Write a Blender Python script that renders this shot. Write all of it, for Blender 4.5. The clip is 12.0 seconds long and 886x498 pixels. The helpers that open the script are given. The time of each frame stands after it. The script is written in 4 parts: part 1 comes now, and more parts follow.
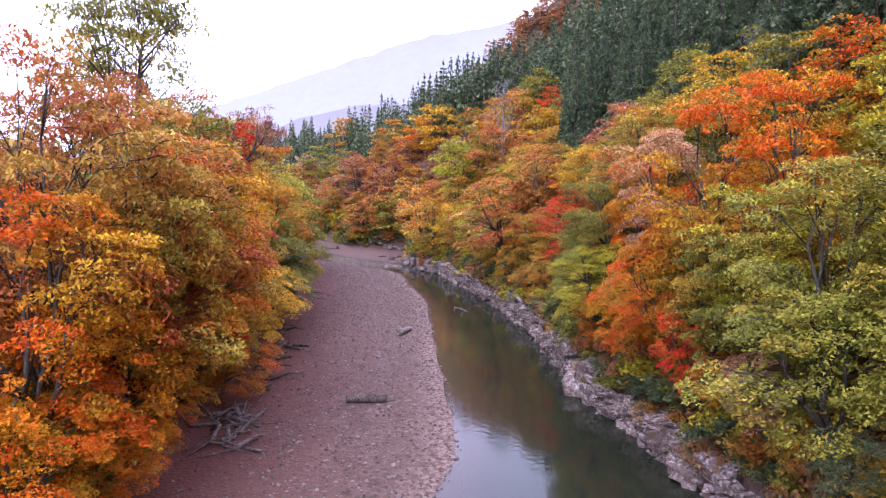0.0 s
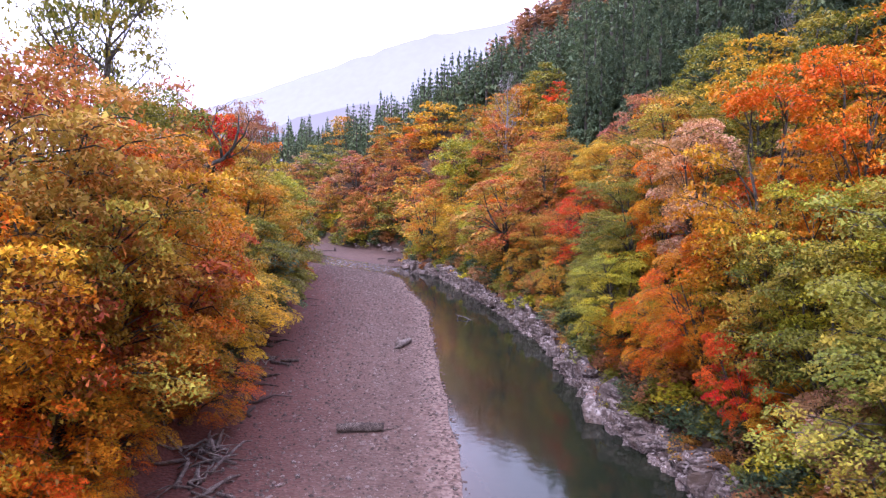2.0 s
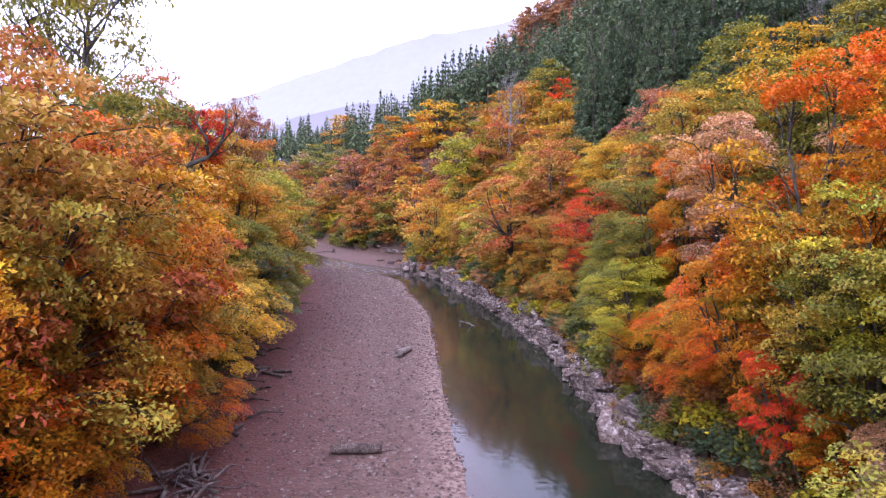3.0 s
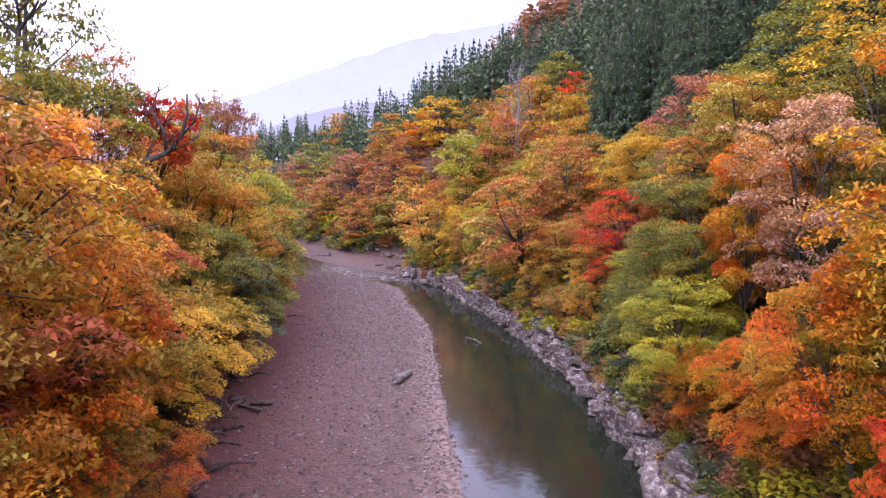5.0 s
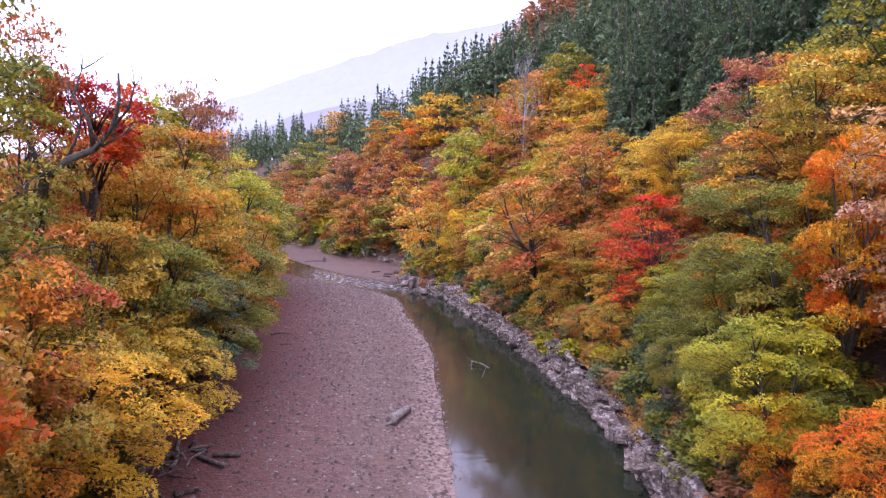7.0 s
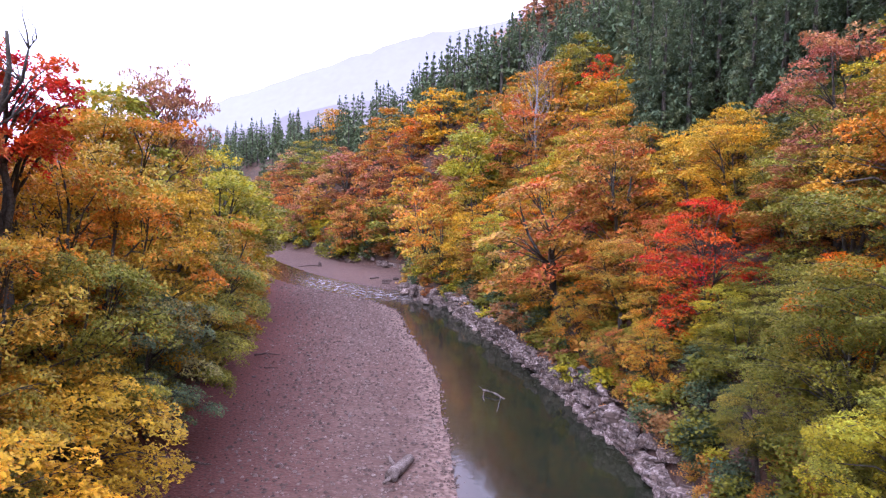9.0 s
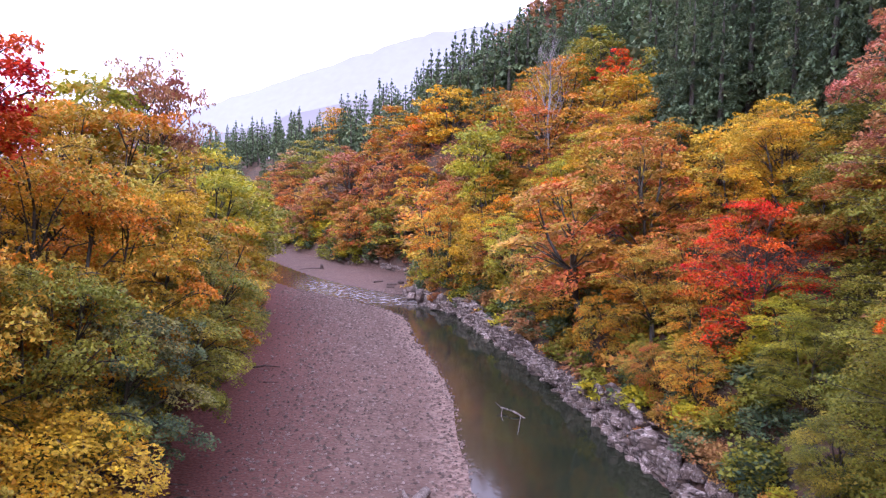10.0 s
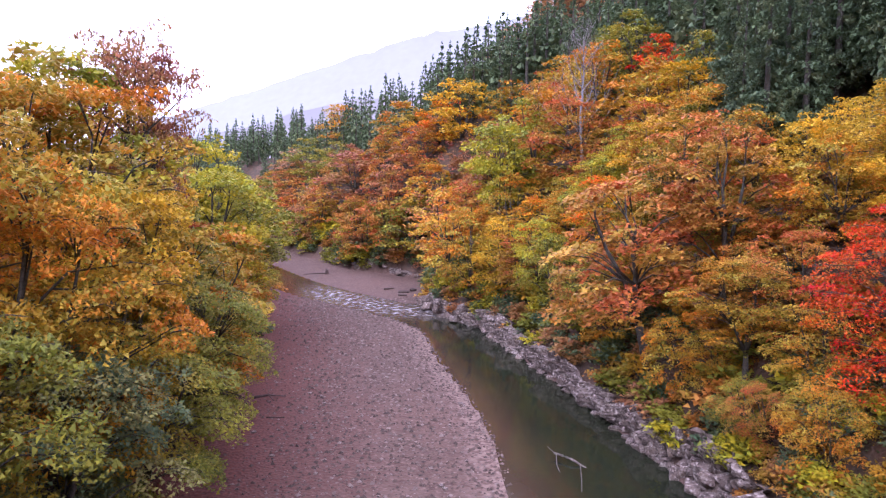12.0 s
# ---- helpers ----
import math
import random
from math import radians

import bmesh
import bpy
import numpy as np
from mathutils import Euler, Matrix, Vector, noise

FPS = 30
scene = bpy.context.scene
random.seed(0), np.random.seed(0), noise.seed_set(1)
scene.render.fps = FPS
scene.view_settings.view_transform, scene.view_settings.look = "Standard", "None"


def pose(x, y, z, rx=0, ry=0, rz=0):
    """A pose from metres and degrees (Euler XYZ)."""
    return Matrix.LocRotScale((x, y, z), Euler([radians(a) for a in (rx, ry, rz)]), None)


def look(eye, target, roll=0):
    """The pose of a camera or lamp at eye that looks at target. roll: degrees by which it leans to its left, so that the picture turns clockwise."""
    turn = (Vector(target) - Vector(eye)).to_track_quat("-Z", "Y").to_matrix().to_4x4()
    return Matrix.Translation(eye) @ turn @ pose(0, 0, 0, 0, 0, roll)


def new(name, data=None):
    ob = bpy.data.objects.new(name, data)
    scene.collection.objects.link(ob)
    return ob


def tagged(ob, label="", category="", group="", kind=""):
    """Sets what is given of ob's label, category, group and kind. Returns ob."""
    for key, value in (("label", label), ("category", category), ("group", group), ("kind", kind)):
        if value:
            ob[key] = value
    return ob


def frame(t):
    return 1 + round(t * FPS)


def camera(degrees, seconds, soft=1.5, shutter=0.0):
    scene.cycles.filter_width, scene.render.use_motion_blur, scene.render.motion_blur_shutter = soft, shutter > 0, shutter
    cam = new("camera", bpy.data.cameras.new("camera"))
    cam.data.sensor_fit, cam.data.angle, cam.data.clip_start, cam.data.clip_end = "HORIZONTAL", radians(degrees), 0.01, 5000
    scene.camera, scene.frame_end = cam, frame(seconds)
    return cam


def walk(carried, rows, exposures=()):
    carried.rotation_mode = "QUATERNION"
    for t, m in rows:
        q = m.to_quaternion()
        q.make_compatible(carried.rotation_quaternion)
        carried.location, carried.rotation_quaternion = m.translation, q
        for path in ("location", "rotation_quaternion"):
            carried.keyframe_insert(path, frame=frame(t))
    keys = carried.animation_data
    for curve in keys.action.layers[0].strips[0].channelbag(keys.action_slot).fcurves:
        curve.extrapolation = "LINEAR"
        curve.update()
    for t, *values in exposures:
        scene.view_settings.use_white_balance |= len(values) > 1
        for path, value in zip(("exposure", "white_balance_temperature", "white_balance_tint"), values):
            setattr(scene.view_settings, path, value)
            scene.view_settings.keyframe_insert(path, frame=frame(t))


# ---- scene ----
cam = camera(67.4, 12.0, soft=1.25, shutter=0.2)
METRES, EYE, TILT, LEAN, TURN = 50.0, 16.4, -5.0, 0.0, 0.0
ROWS = [
    (0.0, 0.0, 0.0, 0.0, 0.0, 0.0, -0.0),
    (0.5, -0.0015, 0.028, 0.0014, -0.0, -0.01, 0.0),
    (1.0, -0.0025, 0.0582, 0.0035, -0.01, -0.01, 0.02),
    (1.5, -0.004, 0.0901, 0.0067, -0.01, -0.01, 0.02),
    (2.0, -0.0062, 0.1236, 0.0101, -0.01, 0.01, 0.01),
    (2.5, -0.0085, 0.1591, 0.0133, -0.01, 0.01, -0.01),
    (3.0, -0.0107, 0.1966, 0.0169, -0.01, -0.0, -0.03),
    (5.0, -0.0188, 0.3617, 0.0345, -0.0, 0.02, -0.05),
    (5.5, -0.0202, 0.4053, 0.0395, -0.02, 0.04, -0.05),
    (6.0, -0.022, 0.4489, 0.0454, -0.05, 0.02, -0.07),
    (6.5, -0.0238, 0.493, 0.0511, -0.05, 0.03, -0.07),
    (7.0, -0.0253, 0.5374, 0.0566, -0.06, 0.05, -0.06),
    (9.0, -0.0394, 0.712, 0.0765, -0.13, 0.04, -0.16),
    (9.5, -0.049, 0.7567, 0.081, -0.09, 0.04, -0.14),
    (10.0, -0.0603, 0.8024, 0.0848, -0.05, 0.06, -0.16),
    (10.5, -0.0723, 0.8488, 0.0884, -0.02, 0.07, -0.18),
    (11.0, -0.0859, 0.8943, 0.0923, -0.02, 0.07, -0.2),
    (11.5, -0.0996, 0.939, 0.096, -0.02, 0.08, -0.22),
    (12.0, -0.1137, 0.9834, 0.0999, -0.03, 0.09, -0.24),
]
walk(cam, [(t, pose(0, 0, EYE, TILT, LEAN, TURN) @ pose(METRES * x, METRES * y, METRES * z, 90 + pitch, roll, yaw)) for t, x, y, z, yaw, pitch, roll in ROWS],
     [(0.0, 1.27, 4960, 28), (12.0, 1.27, 4960, 28)])

# ---- daylight: a bright overcast sky, and a wide soft sun behind the cloud ----
world = bpy.data.worlds.new("overcast_sky")
scene.world = world
world.use_nodes = True
wn, wl = world.node_tree.nodes, world.node_tree.links
sky = wn.new("ShaderNodeTexSky")
sky.sky_type = "NISHITA"
sky.sun_disc = False
sky.sun_elevation, sky.sun_rotation = radians(50), radians(200)
sky.dust_density, sky.ozone_density = 6.0, 0.5
dim = wn.new("ShaderNodeMixRGB")
dim.blend_type = "MULTIPLY"
dim.inputs[0].default_value = 1.0
dim.inputs[2].default_value = (0.1, 0.1, 0.1, 1)
wl.new(sky.outputs[0], dim.inputs[1])
veil = wn.new("ShaderNodeMixRGB")
veil.inputs[0].default_value = 0.85
veil.inputs[2].default_value = (1.20, 1.10, 1.13, 1)
wl.new(dim.outputs[0], veil.inputs[1])
wl.new(veil.outputs[0], wn["Background"].inputs[0])
wn["Background"].inputs[1].default_value = 1.25
sun = new("sun", bpy.data.lights.new("sun", "SUN"))
sun.data.energy, sun.data.angle, sun.data.color = 0.9, radians(25), (1.0, 0.95, 0.88)
sun.matrix_world = look((-30, -80, 120), (0, 60, 0))


# ---- materials ----
def material(name):
    m = bpy.data.materials.new(name)
    m.use_nodes = True
    m.node_tree.nodes.clear()
    return m, m.node_tree.nodes, m.node_tree.links


def mixed(n, l, fac, a, b, mode="MIX"):
    x = n.new("ShaderNodeMixRGB")
    x.blend_type = mode
    for i, v in enumerate((fac, a, b)):
        if hasattr(v, "is_output"):
            l.new(v, x.inputs[i])
        elif i == 0:
            x.inputs[0].default_value = v
        else:
            x.inputs[i].default_value = (*v, 1)
    return x.outputs[0]


def noisy(n, l, scale, detail=4, coords="Object", lo=0.35, hi=0.65):
    tc = n.new("ShaderNodeTexCoord")
    x = n.new("ShaderNodeTexNoise")
    x.inputs["Scale"].default_value, x.inputs["Detail"].default_value = scale, detail
    l.new(tc.outputs[coords], x.inputs["Vector"])
    r = n.new("ShaderNodeMapRange")
    r.inputs[1].default_value, r.inputs[2].default_value = lo, hi
    l.new(x.outputs[0], r.inputs[0])
    return r.outputs[0]


def bumped(n, l, height, strength, distance):
    b = n.new("ShaderNodeBump")
    b.inputs["Strength"].default_value, b.inputs["Distance"].default_value = strength, distance
    l.new(height, b.inputs["Height"])
    return b.outputs[0]


def finish(m, n, l, colour, rough=0.8, normal=None, spec=0.3):
    p = n.new("ShaderNodeBsdfPrincipled")
    o = n.new("ShaderNodeOutputMaterial")
    if hasattr(colour, "is_output"):
        l.new(colour, p.inputs["Base Color"])
    else:
        p.inputs["Base Color"].default_value = (*colour, 1)
    p.inputs["Roughness"].default_value = rough
    p.inputs["Specular IOR Level"].default_value = spec
    if normal is not None:
        l.new(normal, p.inputs["Normal"])
    l.new(p.outputs[0], o.inputs[0])
    return p, o


def ranged(n, l, source, lo, hi, a=0.0, b=1.0):
    r = n.new("ShaderNodeMapRange")
    for k, v in enumerate((lo, hi, a, b)):
        r.inputs[k + 1].default_value = v
    l.new(source, r.inputs[0])
    return r.outputs[0]


def product(n, l, a, b):
    x = n.new("ShaderNodeMath")
    x.operation = "MULTIPLY"
    l.new(a, x.inputs[0])
    l.new(b, x.inputs[1])
    return x.outputs[0]


def leaf_material(name, a, b, c, patch=0.3):
    """Leaves: a and b by patches of the crown and by single sprays, some sprays and leaves towards c, each tree a little lighter or darker."""
    m, n, l = material(name)
    geo, info, spray = n.new("ShaderNodeNewGeometry"), n.new("ShaderNodeObjectInfo"), n.new("ShaderNodeAttribute")
    spray.attribute_name = "tone"
    tone = spray.outputs["Fac"]
    leaf = geo.outputs["Random Per Island"]
    base = mixed(n, l, noisy(n, l, patch, 2, lo=0.4, hi=0.6), a, b)
    base = mixed(n, l, ranged(n, l, tone, 0.1, 0.6, 0.75, 0.0), base, b)
    base = mixed(n, l, ranged(n, l, tone, 0.72, 0.9, 0.0, 0.8), base, c)
    base = mixed(n, l, ranged(n, l, leaf, 0.6, 1.0, 0.0, 0.6), base, c)
    wild, many = n.new("ShaderNodeMath"), n.new("ShaderNodeMath")
    wild.operation, many.operation = "FRACT", "MULTIPLY"
    many.inputs[1].default_value = 37.0
    l.new(leaf, many.inputs[0])
    l.new(many.outputs[0], wild.inputs[0])
    flip = n.new("ShaderNodeMath")
    flip.operation, flip.inputs[1].default_value = "PINGPONG", 0.17
    l.new(tone, flip.inputs[0])
    value = product(n, l, ranged(n, l, info.outputs["Random"], 0, 1, 0.75, 1.02), ranged(n, l, wild.outputs[0], 0, 1, 0.72, 1.28))
    value = product(n, l, value, ranged(n, l, flip.outputs[0], 0, 0.17, 0.75, 1.25))
    hsv = n.new("ShaderNodeHueSaturation")
    l.new(value, hsv.inputs["Value"])
    l.new(ranged(n, l, leaf, 0, 1, 0.49, 0.51), hsv.inputs["Hue"])
    hsv.inputs["Saturation"].default_value = 1.08
    l.new(base, hsv.inputs["Color"])
    p, o = finish(m, n, l, hsv.outputs[0], 0.5, None, 0.18)
    tr = n.new("ShaderNodeBsdfTranslucent")
    l.new(hsv.outputs[0], tr.inputs[0])
    mx = n.new("ShaderNodeMixShader")
    mx.inputs[0].default_value = 0.35
    l.new(p.outputs[0], mx.inputs[1])
    l.new(tr.outputs[0], mx.inputs[2])
    l.new(mx.outputs[0], o.inputs[0])
    return m


LEAF = {
    "green": leaf_material("leaf_green", (0.17, 0.19, 0.036), (0.28, 0.265, 0.045), (0.42, 0.31, 0.055)),
    "deep": leaf_material("leaf_deep_green", (0.075, 0.12, 0.068), (0.135, 0.17, 0.076), (0.30, 0.25, 0.076)),
    "lime": leaf_material("leaf_lime", (0.37, 0.365, 0.045), (0.57, 0.46, 0.05), (0.30, 0.31, 0.066)),
    "yellow": leaf_material("leaf_yellow", (0.68, 0.44, 0.061), (0.58, 0.41, 0.066), (0.74, 0.42, 0.056)),
    "gold": leaf_material("leaf_gold", (0.62, 0.31, 0.054), (0.43, 0.37, 0.066), (0.62, 0.225, 0.054)),
    "orange": leaf_material("leaf_orange", (0.78, 0.240, 0.051), (0.66, 0.420, 0.056), (0.68, 0.140, 0.051)),
    "rust": leaf_material("leaf_rust", (0.52, 0.195, 0.068), (0.47, 0.33, 0.068), (0.50, 0.135, 0.068)),
    "red": leaf_material("leaf_red", (0.80, 0.11, 0.066), (0.80, 0.23, 0.066), (0.70, 0.06, 0.066)),
    "brown": leaf_material("leaf_brown", (0.40, 0.17, 0.090), (0.42, 0.25, 0.096), (0.34, 0.12, 0.090)),
    "pink": leaf_material("leaf_faded_pink", (0.53, 0.28, 0.160), (0.49, 0.28, 0.100), (0.60, 0.38, 0.250)),
    "cedar": leaf_material("leaf_cedar", (0.082, 0.112, 0.062), (0.112, 0.148, 0.07), (0.18, 0.20, 0.095)),
}


def bark_material(name, dark, light):
    m, n, l = material(name)
    fine = noisy(n, l, 22, 5)
    c = mixed(n, l, noisy(n, l, 2.5, 3), dark, light)
    c = mixed(n, l, fine, c, tuple(v * 0.6 for v in dark))
    finish(m, n, l, c, 0.9, bumped(n, l, fine, 0.6, 0.03))
    return m


BARK = bark_material("bark", (0.07, 0.055, 0.04), (0.13, 0.12, 0.09))
PALE = bark_material("bark_pale", (0.28, 0.25, 0.23), (0.40, 0.37, 0.34))
DRIFT = bark_material("driftwood", (0.060, 0.040, 0.030), (0.25, 0.19, 0.15))
BLEACHED = bark_material("bleached_roots", (0.13, 0.092, 0.072), (0.37, 0.30, 0.255))
WET = bark_material("wet_wood", (0.09, 0.06, 0.05), (0.17, 0.12, 0.10))


def stone_material(name, dark, mid, light, scale=1.5):
    m, n, l = material(name)
    info = n.new("ShaderNodeObjectInfo")
    big = noisy(n, l, scale, 5)
    fine = noisy(n, l, scale * 7, 6)
    c = mixed(n, l, big, dark, mid)
    c = mixed(n, l, noisy(n, l, scale * 2.3, 5, lo=0.5, hi=0.7), c, light)
    c = mixed(n, l, noisy(n, l, scale * 3.4, 6, lo=0.52, hi=0.66), c, tuple(v * 0.55 for v in dark))
    c = mixed(n, l, noisy(n, l, scale * 0.5, 4, lo=0.5, hi=0.75), c, (0.11, 0.07, 0.045))
    val = n.new("ShaderNodeMapRange")
    val.inputs[3].default_value, val.inputs[4].default_value = 0.7, 1.25
    l.new(info.outputs["Random"], val.inputs[0])
    hsv = n.new("ShaderNodeHueSaturation")
    l.new(c, hsv.inputs["Color"])
    l.new(val.outputs[0], hsv.inputs["Value"])
    finish(m, n, l, hsv.outputs[0], 0.85, bumped(n, l, fine, 0.4, 0.06))
    return m


ROCK = stone_material("bank_rock", (0.10, 0.068, 0.054), (0.27, 0.20, 0.165), (0.54, 0.45, 0.39))


def pebble_material():
    m, n, l = material("pebbles")
    geo = n.new("ShaderNodeNewGeometry")
    r = n.new("ShaderNodeValToRGB")
    e = r.color_ramp.elements
    e[0].position, e[0].color = 0.0, (0.062, 0.041, 0.032, 1)
    e[1].position, e[1].color = 1.0, (0.235, 0.175, 0.145, 1)
    mid = e.new(0.6)
    mid.color = (0.115, 0.076, 0.058, 1)
    l.new(geo.outputs["Random Per Island"], r.inputs[0])
    finish(m, n, l, r.outputs[0], 0.8)
    return m


PEBBLE = pebble_material()


def ground_material():
    """Gravel bars, forest soil under fallen leaves, river bed: told apart by what lies at the place."""
    m, n, l = material("valley_ground")
    litter = n.new("ShaderNodeAttribute")
    litter.attribute_name = "litter"
    wood = n.new("ShaderNodeAttribute")
    wood.attribute_name = "woodland"
    vor = n.new("ShaderNodeTexVoronoi")
    vor.inputs["Scale"].default_value = 4.5
    tc = n.new("ShaderNodeTexCoord")
    l.new(tc.outputs["Object"], vor.inputs["Vector"])
    sep = n.new("ShaderNodeSeparateColor")
    l.new(vor.outputs["Color"], sep.inputs[0])
    stones = mixed(n, l, sep.outputs[0], (0.072, 0.0405, 0.0295), (0.152, 0.0905, 0.066))
    gravel = mixed(n, l, noisy(n, l, 0.12, 5), stones, (0.104, 0.060, 0.0445))
    gravel = mixed(n, l, noisy(n, l, 0.5, 6, lo=0.45, hi=0.8), gravel, (0.145, 0.0895, 0.067))
    gravel = mixed(n, l, noisy(n, l, 0.07, 4, lo=0.45, hi=0.7), gravel, (0.125, 0.069, 0.050))
    gravel = mixed(n, l, noisy(n, l, 1.3, 6, lo=0.5, hi=0.7), gravel, (0.0798, 0.0435, 0.0315))
    gravel = mixed(n, l, noisy(n, l, 3.1, 6, lo=0.55, hi=0.75), gravel, (0.205, 0.134, 0.102))
    # Pale stones by the water, with the sky's sheen painted into their colour.
    pale_sheen = n.new("ShaderNodeAttribute")
    pale_sheen.attribute_name = "pale_sheen"
    pale = n.new("ShaderNodeMath")
    pale.operation = "MULTIPLY"
    l.new(pale_sheen.outputs["Fac"], pale.inputs[0])
    l.new(noisy(n, l, 2.6, 6, lo=0.4, hi=0.6), pale.inputs[1])
    gravel = mixed(n, l, pale.outputs[0], gravel, (0.262, 0.178, 0.138))
    leaves = mixed(n, l, noisy(n, l, 6, 4), (0.085, 0.030, 0.022), (0.155, 0.052, 0.036))
    amount = mixed(n, l, noisy(n, l, 1.4, 5, lo=0.3, hi=0.7), litter.outputs["Fac"], litter.outputs["Fac"])
    c = mixed(n, l, amount, gravel, leaves)
    soil = mixed(n, l, noisy(n, l, 0.7, 5), (0.04, 0.032, 0.02), (0.105, 0.055, 0.03))
    c = mixed(n, l, wood.outputs["Fac"], c, soil)
    finish(m, n, l, c, 0.9, bumped(n, l, vor.outputs["Distance"], 0.8, 0.08))
    return m


GROUND = ground_material()


def water_material():
    m, n, l = material("river_water")
    shallow = n.new("ShaderNodeAttribute")
    shallow.attribute_name = "shallow"
    rough = n.new("ShaderNodeAttribute")
    rough.attribute_name = "riffle"
    deep = mixed(n, l, noisy(n, l, 0.15, 3), (0.015, 0.018, 0.010), (0.022, 0.024, 0.012))
    c = mixed(n, l, shallow.outputs["Fac"], deep, (0.062, 0.038, 0.026))
    streak = n.new("ShaderNodeMath")
    streak.operation = "MULTIPLY"
    l.new(rough.outputs["Fac"], streak.inputs[0])
    l.new(noisy(n, l, 1.1, 6, lo=0.5, hi=0.62), streak.inputs[1])
    c = mixed(n, l, rough.outputs["Fac"], c, (0.09, 0.07, 0.062))
    c = mixed(n, l, streak.outputs[0], c, (0.50, 0.45, 0.42))
    tc = n.new("ShaderNodeTexCoord")
    w = n.new("ShaderNodeTexNoise")
    w.inputs["Scale"].default_value, w.inputs["Detail"].default_value = 1.9, 7
    l.new(tc.outputs["Object"], w.inputs["Vector"])
    s = n.new("ShaderNodeMapRange")
    s.inputs[3].default_value, s.inputs[4].default_value = 0.055, 0.9
    l.new(rough.outputs["Fac"], s.inputs[0])
    b = n.new("ShaderNodeBump")
    b.inputs["Distance"].default_value = 0.12
    l.new(s.outputs[0], b.inputs["Strength"])
    l.new(w.outputs[0], b.inputs["Height"])
    p, o = finish(m, n, l, c, 0.06, b.outputs[0], 0.5)
    p.inputs["IOR"].default_value = 1.33
    return m


WATER = water_material()


def haze_glow_material(name, colour, pale, x0, x1):
    """Hills so far off that the air outshines them: haze painted in as glow, thicker towards x0 and in drifts."""
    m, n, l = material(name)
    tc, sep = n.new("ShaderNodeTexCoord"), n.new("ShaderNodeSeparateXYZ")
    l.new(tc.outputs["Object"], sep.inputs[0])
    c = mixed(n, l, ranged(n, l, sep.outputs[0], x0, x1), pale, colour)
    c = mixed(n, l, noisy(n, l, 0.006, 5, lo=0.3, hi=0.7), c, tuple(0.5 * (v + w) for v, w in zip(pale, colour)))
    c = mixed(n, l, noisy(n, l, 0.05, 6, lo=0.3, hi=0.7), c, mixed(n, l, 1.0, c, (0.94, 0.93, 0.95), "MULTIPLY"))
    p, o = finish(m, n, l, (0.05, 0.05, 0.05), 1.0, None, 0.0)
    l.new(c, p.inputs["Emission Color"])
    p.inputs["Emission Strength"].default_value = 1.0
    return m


# ---- the valley's plan: along y, where each bank stands ----
XL = [(-60, -16), (0, -16), (35, -16.2), (46, -16.8), (58, -17.6), (70, -18.8), (92, -21), (123, -25.5), (156, -35), (200, -53), (242, -70), (300, -108), (420, -220)]
XG = [(-60, -8), (10, -8), (20, -4), (34, -0.4), (40, 0.9), (48, 0.7), (63, -0.3), (73, -0.9), (86, -1.7), (96, -2.2), (104, -3.4), (115, -5.8), (129, -8), (137, -10.5), (146, -12), (420, -12)]
XR = [(-60, 20), (0, 17), (35, 14), (44, 13), (51, 11.3), (62, 10.8), (73, 10.8), (86, 8.9), (93, 7.6), (101, 6.4), (111, 4), (120, 2), (132, -1), (138, -4.5), (146, -7.5),
      (165, -8), (178, -9), (187, -17), (195, -26), (212, -34), (230, -45), (262, -62), (300, -92), (420, -190)]
RAPID = [(-95, 262), (-62, 222), (-47, 196), (-34, 172), (-24, 158), (-17, 150), (-9, 141), (-4, 132)]


def bank(table, y):
    a = np.array(table, float)
    return np.interp(y, a[:, 0], a[:, 1])


def off_rapid(x, y):
    best = np.full(np.shape(x), 1e9)
    for (ax, ay), (bx, by) in zip(RAPID, RAPID[1:]):
        t = np.clip(((x - ax) * (bx - ax) + (y - ay) * (by - ay)) / ((bx - ax) ** 2 + (by - ay) ** 2), 0, 1)
        best = np.minimum(best, np.hypot(x - ax - t * (bx - ax), y - ay - t * (by - ay)))
    return best


def waves(x, y, s):
    return (np.sin(x / s + 1.3 * np.sin(y / s * 0.7)) + np.sin(y / s * 1.1 + 1.7 * np.sin(x / s * 0.6 + 1)) + np.sin((x + y) / s * 0.53 + 2)) / 3


